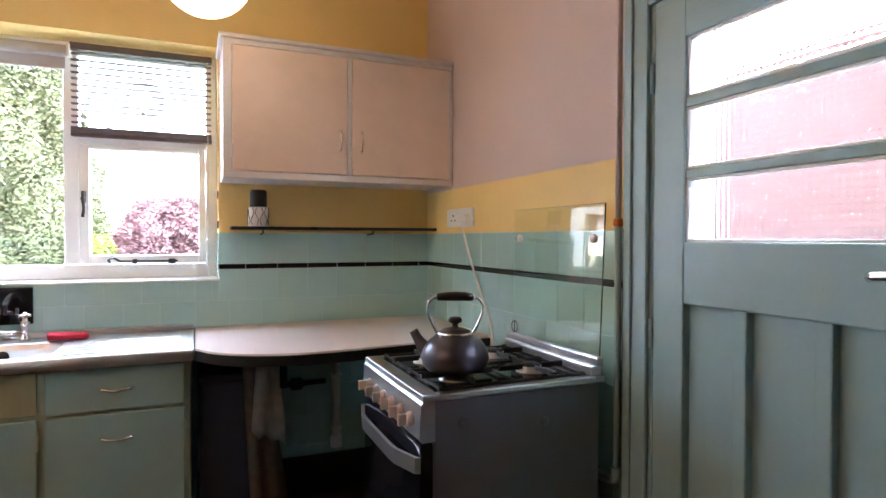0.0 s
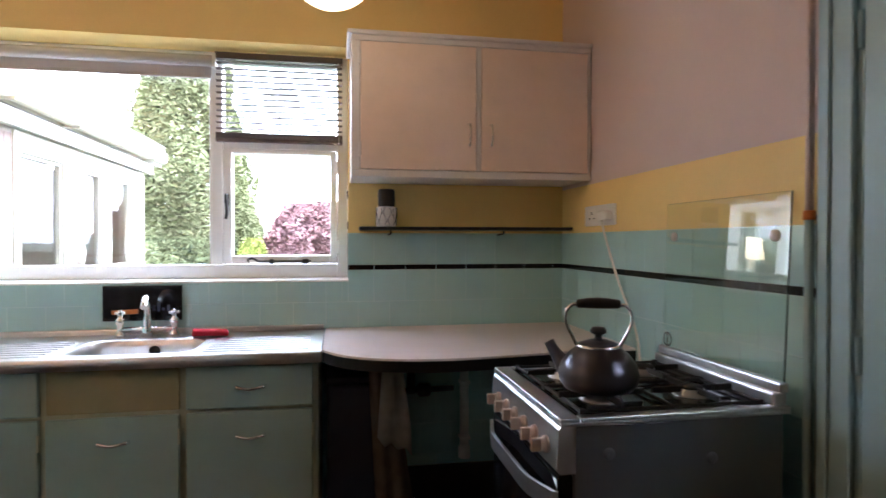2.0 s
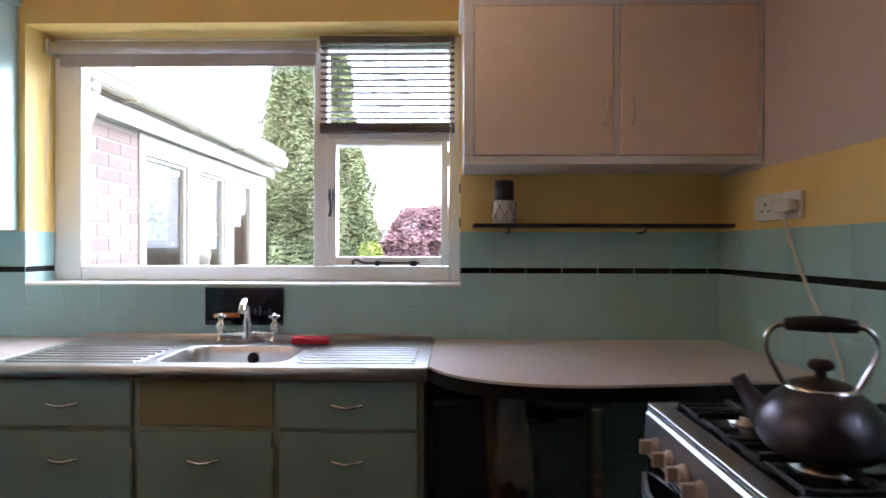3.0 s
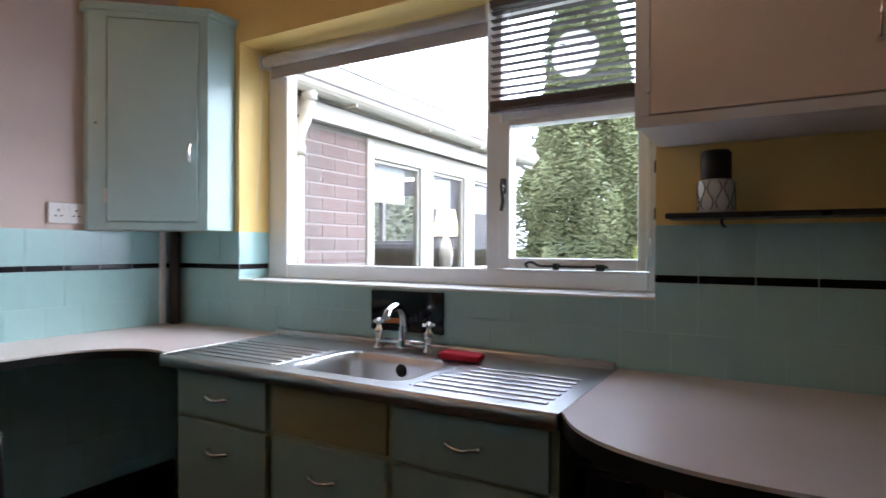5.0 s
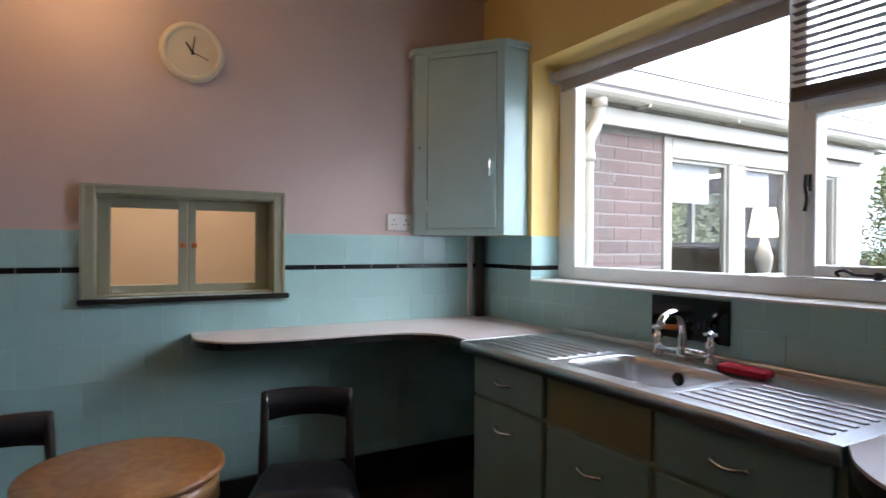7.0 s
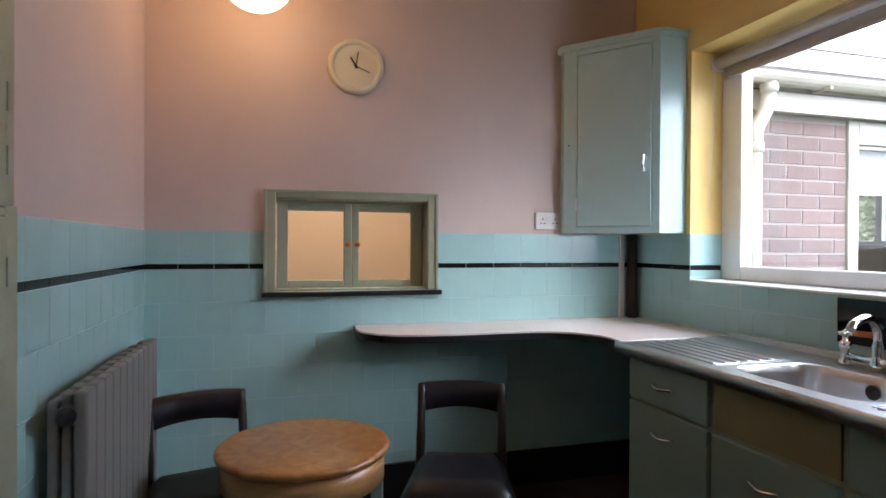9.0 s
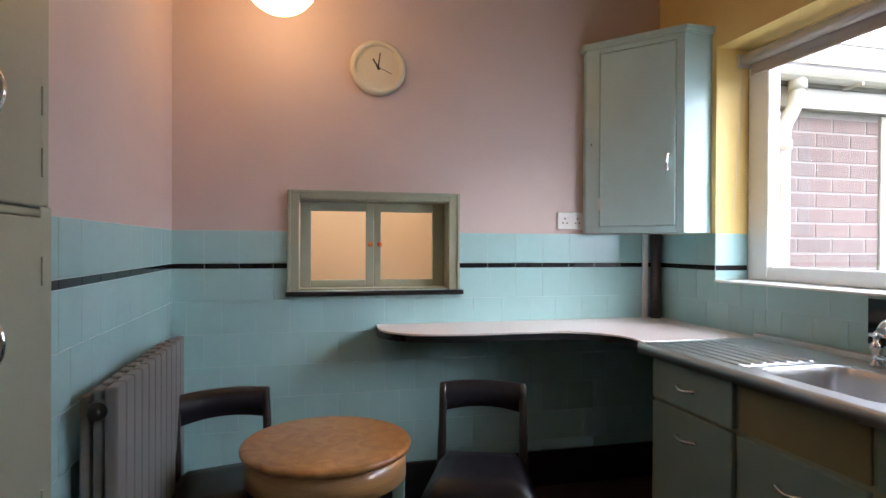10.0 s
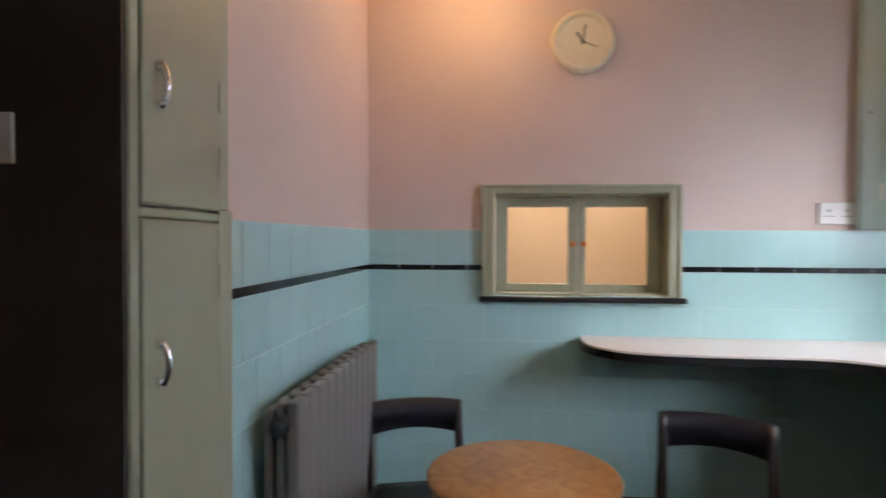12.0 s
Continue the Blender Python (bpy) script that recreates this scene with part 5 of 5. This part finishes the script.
# ---- chairs ----
def chair(label):
    """A dining chair that faces +x, its seat's middle over the origin, 0.65 high."""
    ob = thing("dining_chair", (0, 0, 0), label, "chair", "chairs round the table")
    s = bmesh.new()
    rows = []
    for i in range(9):
        row = []
        for j in range(9):
            u, v = i / 8, j / 8
            x = -0.19 + 0.40 * u
            half = 0.165 + 0.035 * u
            edge = min(u, 1 - u, v, 1 - v)
            row.append(s.verts.new((x, (v - 0.5) * 2 * half, 0.355 + 0.050 * min(1, edge * 7) ** 0.5)))
        rows.append(row)
    for a_, b_ in zip(rows, rows[1:]):
        for j in range(8):
            s.faces.new((a_[j], a_[j + 1], b_[j + 1], b_[j])).smooth = True
    ring = [rows[0][j] for j in range(9)] + [rows[i][8] for i in range(1, 9)] + [rows[8][j] for j in range(7, -1, -1)] + [rows[i][0] for i in range(7, 0, -1)]
    low = [s.verts.new((v.co.x, v.co.y, 0.325)) for v in ring]
    for k in range(len(ring)):
        s.faces.new((ring[k], ring[(k + 1) % len(ring)], low[(k + 1) % len(ring)], low[k]))
    s.faces.new(low)
    part("seat", s, LEATHER, ob, "black leather seat")
    fr = bmesh.new()
    for b_ in ((-0.18, 0.195, -0.178, -0.160), (-0.18, 0.195, 0.160, 0.178), (0.178, 0.198, -0.178, 0.178), (-0.19, -0.17, -0.155, 0.155)):
        bm_box(fr, b_[0], b_[1], b_[2], b_[3], 0.275, 0.327, bevel=0.003)
    part("seat_frame", fr, DARKWOOD, ob)
    for y in (-0.175, 0.175):
        part("front_leg", box(0.165, 0.200, y - 0.017, y + 0.017, 0, 0.30, bevel=0.004), DARKWOOD, ob)
        part("back_post", tube(smooth_line([(-0.215, y * 0.93, 0.0), (-0.185, y * 0.93, 0.30), (-0.200, y * 0.92, 0.45), (-0.245, y * 0.92, 0.640)], 5), [0.015] * 5 + [0.018] * 6 + [0.016] * 5, 8), DARKWOOD, ob)
    bk = bmesh.new()
    fr0, fr1 = [], []
    nseg = 12
    for k in range(nseg + 1):
        v = k / nseg
        y = (v - 0.5) * 2 * 0.172
        cx = -0.238 - 0.030 * (1 - (2 * v - 1) ** 2)
        zt = 0.646 + 0.006 * (1 - (2 * v - 1) ** 2)
        zb = 0.530 + 0.020 * (1 - (2 * v - 1) ** 2)
        fr0.append([bk.verts.new(p) for p in ((cx + 0.014, y, zb), (cx + 0.020, y, (zb + zt) / 2), (cx + 0.010, y, zt), (cx - 0.012, y, zt), (cx - 0.016, y, (zb + zt) / 2), (cx - 0.012, y, zb))])
    for r0, r1 in zip(fr0, fr0[1:]):
        for k in range(6):
            bk.faces.new((r0[k], r0[(k + 1) % 6], r1[(k + 1) % 6], r1[k])).smooth = True
    bk.faces.new(fr0[0])
    bk.faces.new(fr0[-1][::-1])
    part("backrest", bk, LEATHER, ob, "curved black leather backrest")
    for y in (-0.173, 0.173):
        st_ = bmesh.new()
        for k in range(9):
            bmesh.ops.create_icosphere(st_, subdivisions=1, radius=0.0035, matrix=Matrix.Translation((-0.236, y, 0.540 + 0.0125 * k)))
        part("studs", st_, CHROME, ob, "row of small brass-headed nails")
    return ob


c1 = chair("dark leather dining chair with a curved back by the worktop")
c2 = copy_thing(c1, pose(S * 0.620, S * 2.335, S * FLOOR, 0, 0, 15))
tagged(c2, "dark leather dining chair with a curved back by the radiator")
c1.matrix_basis = pose(S * 0.700, S * 3.200, S * FLOOR, 0, 0, -19)

# ---- outside: ground, extension, garden ----
GZ = -0.10
gb = bmesh.new()
bm_slab(gb, [(-400, NOUT), (-400, 600), (400, 600), (400, NOUT)], GZ - 0.3, GZ)
setting("ground", gb, GRASS, "garden lawn behind the house")
setting("ground_side", box(EAST + T, 400, -300, NOUT, GZ - 0.3, GZ), MORTAR, "pale concrete side path")

XP = 0.28                                  # east face of the extension
ext = thing("extension_house", (-1.5, 6.5, GZ), "single-storey brick extension with cream windows and a flat roof", "house")
EY0, EYW, EY1 = NOUT + 0.012, 5.53, 7.86
part("wall", box(-3.0, XP - 0.0035, EY0, EYW, GZ, 1.96), MORTAR, ext)
part("wall", box(-3.0, XP - 0.012, EYW, EY1 - 0.01, GZ, 1.02), MORTAR, ext)
part("wall", box(-3.0, -2.9, EYW, EY1 - 0.01, 1.02, 1.96), MORTAR, ext)
part("room_floor", box(-2.9, XP - 0.10, EYW + 0.02, EY1 - 0.12, 1.0, 1.02), RIMWOOD, ext)
part("corner_post", box(XP - 0.17, XP + 0.012, 7.68, EY1, GZ, 1.962, bevel=0.01), CREAM, ext)
EW0, EW1, EWS, EWH = -2.2, -0.62, 1.30, 1.84           # opening in the end wall
for b in ((-2.9, EW0, GZ, 1.96), (EW1, XP - 0.17, GZ, 1.96), (EW0, EW1, GZ, EWS), (EW0, EW1, EWH, 1.96)):
    part("end_wall", box(b[0], b[1], EY1 - 0.10, EY1, b[2], b[3]), BEIGE, ext, "beige end wall of the extension")
ew = part("end_window", box(EW0, EW0 + 0.05, EY1 - 0.08, EY1 - 0.03, EWS, EWH, bevel=0.005), CREAM, ext, "cream end window of the extension")
for b in ((EW1 - 0.05, EW1, EWS, EWH), (-1.28, -1.22, EWS, EWH), (EW0 + 0.05, EW1 - 0.05, EWS, EWS + 0.03), (EW0 + 0.05, EW1 - 0.05, EWH - 0.03, EWH)):
    part("frame_bar", box(b[0], b[1], EY1 - 0.08, EY1 - 0.03, b[2], b[3], bevel=0.005), CREAM, ew)
part("sill", box(EW0 - 0.03, EW1 + 0.03, EY1 - 0.16, EY1 - 0.101, EWS - 0.025, EWS, bevel=0.005), CREAM, ew)
wfm = part("window", box(XP - 0.06, XP + 0.012, EYW, 5.605, 1.02, 1.955, bevel=0.006), CREAM, ext, "cream painted extension window")
PANES = ((5.605, 6.165), (6.340, 6.840), (7.020, 7.500))
for y0, y1, z0, z1 in ((5.605, 7.68, 1.826, 1.955), (5.605, 7.68, 1.02, 1.075), (6.165, 6.340, 1.075, 1.826), (6.840, 7.020, 1.075, 1.826), (7.500, 7.68, 1.075, 1.826)):
    part("frame_bar", box(XP - 0.06, XP + 0.012, y0, y1, z0, z1, bevel=0.006), CREAM, wfm)
for y0, y1 in PANES:
    for b in ((y0, y0 + 0.022, 1.075, 1.826), (y1 - 0.022, y1, 1.075, 1.826), (y0 + 0.022, y1 - 0.022, 1.804, 1.826), (y0 + 0.022, y1 - 0.022, 1.075, 1.097)):
        part("sash", box(XP - 0.045, XP - 0.008, b[0], b[1], b[2], b[3], bevel=0.004), CREAM, wfm)
    g = part("pane", box(XP - 0.030, XP - 0.026, y0 + 0.018, y1 - 0.018, 1.093, 1.808), EXTGLASS, wfm)
    g.visible_shadow = False
    part("blind", box(XP - 0.075, XP - 0.072, y0 + 0.02, y1 - 0.10, 1.562, 1.85), EXTBLIND, wfm, "half-drawn pale roller blind")
# eaves: soffit, fascia, gutter, flat roof
part("soffit", box(XP - 0.3, 0.335, EY0, EY1 + 0.06, 1.962, 1.974), CREAM, ext)
part("fascia", box(0.335, 0.352, EY0, EY1 + 0.08, 1.952, 2.056, bevel=0.004), CREAM, ext)
part("drip_strip", box(0.350, 0.356, EY0, EY1 + 0.082, 2.050, 2.058), ROOFLINE, ext)
gu = bmesh.new()
gp_ = []
GX, GTOP = 0.404, 2.118
for y in (EY0, EY1 + 0.18):
    ring = []
    for r, dz in ((0.054, 0.0), (0.048, 0.002)):
        span = range(9) if r > 0.05 else range(8, -1, -1)
        for k in span:
            a = radians(180 + 180 * k / 8)
            ring.append(gu.verts.new((GX + r * math.cos(a), y, GTOP + dz + r * math.sin(a))))
    gp_.append(ring)
for k in range(18):
    gu.faces.new((gp_[0][k], gp_[0][(k + 1) % 18], gp_[1][(k + 1) % 18], gp_[1][k]))
gu.faces.new(gp_[0])
gu.faces.new(gp_[1][::-1])
part("gutter", gu, CREAM, ext, "cream half-round gutter")
for y in (5.2, 6.0, 6.8, 7.6):
    part("gutter_bracket", box(0.350, 0.462, y, y + 0.018, 2.052, 2.070, bevel=0.003), CREAM, ext)
rf = bmesh.new()
bm_box(rf, -3.0, 0.345, EY0, EY1 + 0.36, 2.060, 2.150, bevel=0.004)
bm_box(rf, -3.0, 0.392, EY0, EY1 + 0.42, 2.158, 2.215, bevel=0.005)
bm_box(rf, -3.0, 0.372, EY0, EY1 + 0.40, 2.215, 2.282, bevel=0.005)
part("roof", rf, CREAM, ext, "stepped pale roof edge")
# thin dark strips between the steps of the roof edge
for x, z, h in ((0.386, 2.146, 0.012), (0.378, 2.209, 0.005), (0.376, 2.274, 0.008)):
    part("flashing", box(x - 0.04, x, EY0, EY1 + 0.405, z, z + h), ROOFLINE, ext, "thin dark strip along the roof edge")
dp = bmesh.new()
bm_tube(dp, smooth_line([(GX, 4.88, 2.085), (GX, 4.88, 2.02), (0.412, 4.85, 1.93), (0.42, 4.79, 1.84), (0.42, 4.78, 1.75), (0.42, 4.78, 1.4), (0.42, 4.78, 0.8), (0.42, 4.78, GZ)], 6), 0.034, 16)
part("downpipe", dp, CREAM, ext, "cream swan-neck downpipe")
part("pipe_collar", lathe([(0.041, 0), (0.041, 0.05)], (0.42, 4.78, 1.72), 16), CREAM, ext)
part("pipe_collar", lathe([(0.041, 0), (0.041, 0.045)], (GX, 4.88, 2.02), 16), CREAM, ext)

# unseen storey-high block over the kitchen, added to keep sky light off the path
setting("wall_upper_storey", box(-4.0, EAST + T, -4.0, NOUT, CEIL + 0.15, 5.6), MORTAR, "unseen block above the kitchen, added to shade the side path")
# table lamp on the extension's window ledge
tl = thing("table_lamp", (0.05, 6.95, 1.02), "lit table lamp with a cream shade inside the extension window", "lamp")
part("base", lathe([(0.07, 0), (0.075, 0.01), (0.03, 0.03), (0.055, 0.10), (0.065, 0.18), (0.04, 0.28), (0.015, 0.34)], (0.05, 6.95, 1.02), 24), JARW, tl)
part("shade", lathe([(0.11, 0.34), (0.075, 0.56)], (0.05, 6.95, 1.02), 28), LAMPSHADE, tl, "glowing cream shade")

# hedge beyond the extension
hg = thing("garden_hedge", (-3.2, 10.4, GZ), "loose green hedge seen through the extension's windows", "hedge")
for k in range(6):
    part("stem", tube([(-5.0 + 0.7 * k, 10.4, GZ), (-5.02 + 0.7 * k, 10.42, 1.4)], [0.05, 0.02], 8), BARK, hg)
rngh = random.Random(12)
hv, hf = [], []
for _ in range(14000):
    p = Vector((rngh.uniform(-5.6, -1.1), 10.1 + 0.5 * rngh.random() ** 2, rngh.uniform(GZ, 2.2)))
    d = Vector((rngh.uniform(-1, 1), rngh.uniform(-1, 1), rngh.uniform(-0.4, 1))).normalized()
    w = d.orthogonal().normalized()
    i = len(hv)
    hv += [p - 0.07 * d, p + 0.05 * w, p + 0.09 * d, p - 0.05 * w]
    hf += [(i, i + 1, i + 2), (i, i + 2, i + 3)]
hm = bpy.data.meshes.new("leaves")
hm.from_pydata([S * v - base_of(hg) for v in hv], [], hf)
hm.materials.append(LEAF)
ho = new("leaves", hm)
ho.parent = hg
tagged(ho, kind="stuff")

# fence and far house behind the garden
fn = thing("garden_fence", (2.0, 17.2, GZ), "brown panel fence at the end of the garden", "fence")
for k in range(24):
    part("board", box(-6 + 0.62 * k, -5.41 + 0.62 * k, 17.2 + 0.02 * (k % 2), 17.24 + 0.02 * (k % 2), GZ, 1.05 + 0.03 * (k % 3)), BARK, fn)
fh = thing("far_house", (1.0, 34.0, GZ), "pale distant house with a terracotta roof", "house")
part("wall", box(-8.0, -1.6, 34.0, 40.0, GZ, 2.3), CREAM, fh)
rb_ = bmesh.new()
a = [rb_.verts.new(v) for v in ((-8.4, 33.6, 2.2), (-1.2, 33.6, 2.2), (-1.2, 40.4, 2.2), (-8.4, 40.4, 2.2), (-6.0, 37.0, 4.2), (-3.2, 37.0, 4.2))]
for f in ((0, 1, 5, 4), (1, 2, 5), (2, 3, 4, 5), (3, 0, 4), (3, 2, 1, 0)):
    rb_.faces.new([a[i] for i in f])
part("roof", rb_, BRICKE, fh)
for x in (-7.0, -4.6, -2.9):
    part("window", box(x, x + 1.1, 33.95, 34.0, 0.9, 2.1), BLACKGLASS, fh)


def leaf_cloud(name, centre, radius, height, count, size, material, parent, shape, seed, flat=0.4):
    """A crown of many small bent leaf sprays, spread over and just under an uneven outline."""
    rng = random.Random(seed)
    verts, faces = [], []
    cx, cy, cz = centre
    for _ in range(count):
        h = rng.random()
        a = rng.uniform(0, 2 * math.pi)
        lump = 1 + 0.34 * noise.noise(Vector((3 * math.cos(a) + seed, 3 * math.sin(a), 7 * h)))
        r = radius * shape(h) * lump * (1 - 0.35 * rng.random() ** 2)
        p = Vector((cx + r * math.cos(a), cy + r * math.sin(a), cz + height * h))
        out = Vector((math.cos(a), math.sin(a), rng.uniform(-0.2, 0.9))).normalized()
        side = Vector((-math.sin(a), math.cos(a), rng.uniform(-0.5, 0.5))).normalized()
        s = size * rng.uniform(0.6, 1.4)
        d = (out * rng.uniform(0.3, 1) + side * rng.uniform(-0.8, 0.8)).normalized()
        w = d.cross(out + Vector((0.1, 0.2, 0.3))).normalized()
        n = d.cross(w)
        i = len(verts)
        verts += [p - d * s * 0.5, p + w * s * flat, p + d * s * 0.7 + n * s * 0.15, p - w * s * flat]
        faces += [(i, i + 1, i + 2), (i, i + 2, i + 3)]
    me = bpy.data.meshes.new(name)
    me.from_pydata([S * v - base_of(parent) for v in verts], [], faces)
    me.materials.append(material)
    ob = new(name, me)
    ob.parent = parent
    return tagged(ob, kind="stuff")


def tree(name, at, label, trunk_r, trunk_h, limbs, seed):
    ob = thing(name, at, label, "tree")
    x, y, z = at
    part("trunk", tube([(x, y, z), (x + 0.03, y, z + trunk_h * 0.5), (x - 0.02, y + 0.02, z + trunk_h)], [trunk_r, trunk_r * 0.7, trunk_r * 0.25], 10), BARK, ob)
    rng = random.Random(seed)
    for k in range(limbs):
        a = 2.4 * k
        h = trunk_h * (0.25 + 0.7 * k / limbs)
        r = 0.5 * (1.2 - k / limbs)
        part("limb", tube([(x, y, z + h), (x + 0.6 * r * math.cos(a), y + 0.6 * r * math.sin(a), z + h + 0.15), (x + r * math.cos(a), y + r * math.sin(a), z + h + 0.35)], [trunk_r * 0.4, trunk_r * 0.25, trunk_r * 0.08], 6), BARK, ob)
    return ob


con = tree("conifer_tree", (-0.95, 14.6, GZ), "tall dense green conifer tree in the garden", 0.22, 6.5, 9, 3)
leaf_cloud("crown", (-0.95, 14.6, GZ + 0.05), 1.42, 7.6, 170000, 0.045, LEAF, con, lambda h: (0.92 + 0.10 * math.sin(9 * h)) * (1 - max(0, h - 0.35) ** 1.25 * 1.55), 5)
leaf_cloud("inner_crown", (-0.95, 14.6, GZ + 0.05), 1.18, 7.2, 45000, 0.085, LEAF, con, lambda h: 0.92 * (1 - max(0, h - 0.35) ** 1.25 * 1.55), 15)
pur = tree("copper_tree", (1.50, 13.0, GZ), "small copper-purple shrub tree in the garden", 0.06, 1.5, 7, 4)
for k, (dx, dy, z0, r, h, n) in enumerate(((0.0, 0.0, 0.35, 0.62, 1.75, 22000), (0.42, 0.1, 0.55, 0.50, 1.60, 13000), (-0.36, -0.1, 0.30, 0.44, 1.25, 10000), (0.85, 0.3, 0.30, 0.46, 1.45, 10000))):
    leaf_cloud("crown", (1.50 + dx, 13.0 + dy, GZ + z0), r, h, n, 0.05, PURPLE, pur, lambda u: max(0.05, math.sin(math.pi * min(1, 0.12 + 0.80 * u)) ** 0.6), 8 + 3 * k)
yb = tree("golden_shrub", (0.66, 12.6, GZ), "yellow-green shrub beside the copper tree", 0.04, 0.7, 5, 6)
leaf_cloud("crown", (0.66, 12.6, GZ + 0.1), 0.36, 1.35, 12000, 0.04, LIME, yb, lambda h: max(0.05, math.sin(math.pi * min(1, 0.2 + 0.76 * h)) ** 0.6), 9)

# ---- repeated pieces, last ----
MESHES = {}


def box_mesh(key, dims, bevel, material):
    """A shared box mesh with chamfered edges, centred on the origin."""
    k = (key, *[round(d, 4) for d in dims])
    if k not in MESHES:
        b = bmesh.new()
        bm_box(b, -dims[0] / 2, dims[0] / 2, -dims[1] / 2, dims[1] / 2, -dims[2] / 2, dims[2] / 2, bevel=bevel, seg=1)
        MESHES[k] = finish(key, b, material)
    return MESHES[k]


def cut(rect, holes):
    """What is left of a rectangle (a0, a1, z0, z1) outside the holes, as rectangles."""
    todo = [rect]
    for h in holes:
        nxt = []
        for r in todo:
            if r[1] <= h[0] or r[0] >= h[1] or r[3] <= h[2] or r[2] >= h[3]:
                nxt.append(r)
                continue
            if r[0] < h[0]:
                nxt.append((r[0], h[0], r[2], r[3]))
            if r[1] > h[1]:
                nxt.append((h[1], r[1], r[2], r[3]))
            m0, m1 = max(r[0], h[0]), min(r[1], h[1])
            if r[2] < h[2]:
                nxt.append((m0, m1, r[2], h[2]))
            if r[3] > h[3]:
                nxt.append((m0, m1, h[3], r[3]))
        todo = nxt
    return [r for r in todo if r[1] - r[0] > 0.012 and r[3] - r[2] > 0.012]


TH = 0.002


def lay(name, key, rects, axis, face, inward, parent, material, gap, bevel):
    """Thin pieces on a wall: axis 'x' or 'y' is the wall's normal, face its plane, inward the side of the room."""
    for a0, a1, z0, z1 in rects:
        w, h = a1 - a0 - gap, z1 - z0 - gap
        dims = (TH, w, h) if axis == 'x' else (w, TH, h)
        ob = new(name, box_mesh(key + axis, dims, bevel, material))
        c = face + inward * TH / 2
        ob.location = S * Vector((c, (a0 + a1) / 2, (z0 + z1) / 2) if axis == 'x' else ((a0 + a1) / 2, c, (z0 + z1) / 2))
        ob.parent = parent


def tiled(a0, a1, z_low, axis, face, inward, parent, holes, phase):
    rects, strips = [], []
    rows = [(STRIP1, TILE_TOP)] + [(STRIP0 - PITCH * (k + 1), STRIP0 - PITCH * k) for k in range(7)]
    for i, (z0, z1) in enumerate(rows):
        if z1 <= z_low + 0.01:
            continue
        off = phase + (PITCH / 2 if i in (2, 4, 6) else 0)
        k = math.floor((a0 - off) / PITCH)
        while off + k * PITCH < a1:
            r = (max(a0, off + k * PITCH), min(a1, off + (k + 1) * PITCH), max(z0, z_low), z1)
            if r[1] - r[0] > 0.012:
                rects += cut(r, holes)
            k += 1
    k = math.floor((a0 - phase) / PITCH)
    while phase + k * PITCH < a1:
        r = (max(a0, phase + k * PITCH), min(a1, phase + (k + 1) * PITCH), STRIP0, STRIP1)
        if r[1] - r[0] > 0.012:
            strips += cut(r, holes)
        k += 1
    lay("tile", "tile", rects, axis, face, inward, parent, TILE, 0.0026, 0.0006)
    lay("border_tile", "border", strips, axis, face, inward, parent, BLACKTILE, 0.0024, 0.0006)


tiled(SOUTH, NORTH, 0.235, 'x', 0.0, 1, wall_w, [(2.500, 3.302, 1.052, 1.512)], 2.149)
tiled(0.0, UX0, COUNTER - 0.2, 'y', NORTH, -1, wall_n, [(WX0, WX1, WZ0, 3)], 0.02)
tiled(UX0, 2.115, COUNTER - 0.03, 'y', NORTH, -1, wall_n, [(WX0, WX1, WZ0, 3)], 0.02)
tiled(2.115, EAST, 0.235, 'y', NORTH, -1, wall_n, [(WX0, WX1, WZ0, 3)], 0.02)
tiled(DY1 + 0.094, NORTH, 0.235, 'x', EAST, -1, wall_e, [], 2.90)
tiled(0.0, CUPX0, 0.235, 'y', SOUTH, 1, wall_s, [], 0.05)
for face, inward in ((WX0, 1), (WX1, -1)):
    rs = [(NORTH, FY, STRIP1, TILE_TOP), (NORTH, FY, WZ0 + 0.022, STRIP0)]
    lay("tile", "tile", rs, 'x', face, inward, wall_n, TILE, 0.002, 0.001)
    lay("border_tile", "border", [(NORTH, FY, STRIP0, STRIP1)], 'x', face, inward, wall_n, BLACKTILE, 0.002, 0.001)

# bricks of the extension's side wall
BL, BH, BD = 0.207, 0.068, 0.012
for i in range(27):
    z0 = GZ + 0.0224 + 0.0774 * i
    if z0 + BH > 1.962:
        break
    y = EY0 - (0.1125 if i % 2 else 0)
    while y < EYW:
        y0, y1 = max(y, EY0), min(y + BL, EYW - 0.002)
        if y1 - y0 > 0.03 and z0 > 0.9:
            ob = new("brick", box_mesh("brick", (BD, y1 - y0, BH), 0.002, BRICK))
            ob.location = S * Vector((XP - 0.006, (y0 + y1) / 2, z0 + BH / 2)) - base_of(ext)
            ob.parent = ext
        y += BL + 0.01

# brick boundary wall outside the back door
nbw = setting("wall_boundary", box(4.55, 4.75, -1.5, 5.6, GZ, 2.13), MORTARD, "red brick boundary wall across the side path")
for i in range(29):
    z0 = GZ + 0.02 + 0.0783 * i
    if z0 < 1.05 or z0 > 2.06:
        continue
    y = -0.2 - (0.1125 if i % 2 else 0)
    while y < 5.6:
        ob = new("brick", box_mesh("brickE", (BD, BL, BH), 0.002, BRICKE))
        ob.location = S * Vector((4.55 - BD / 2, y + BL / 2, z0 + BH / 2))
        ob.parent = nbw
        y += BL + 0.01
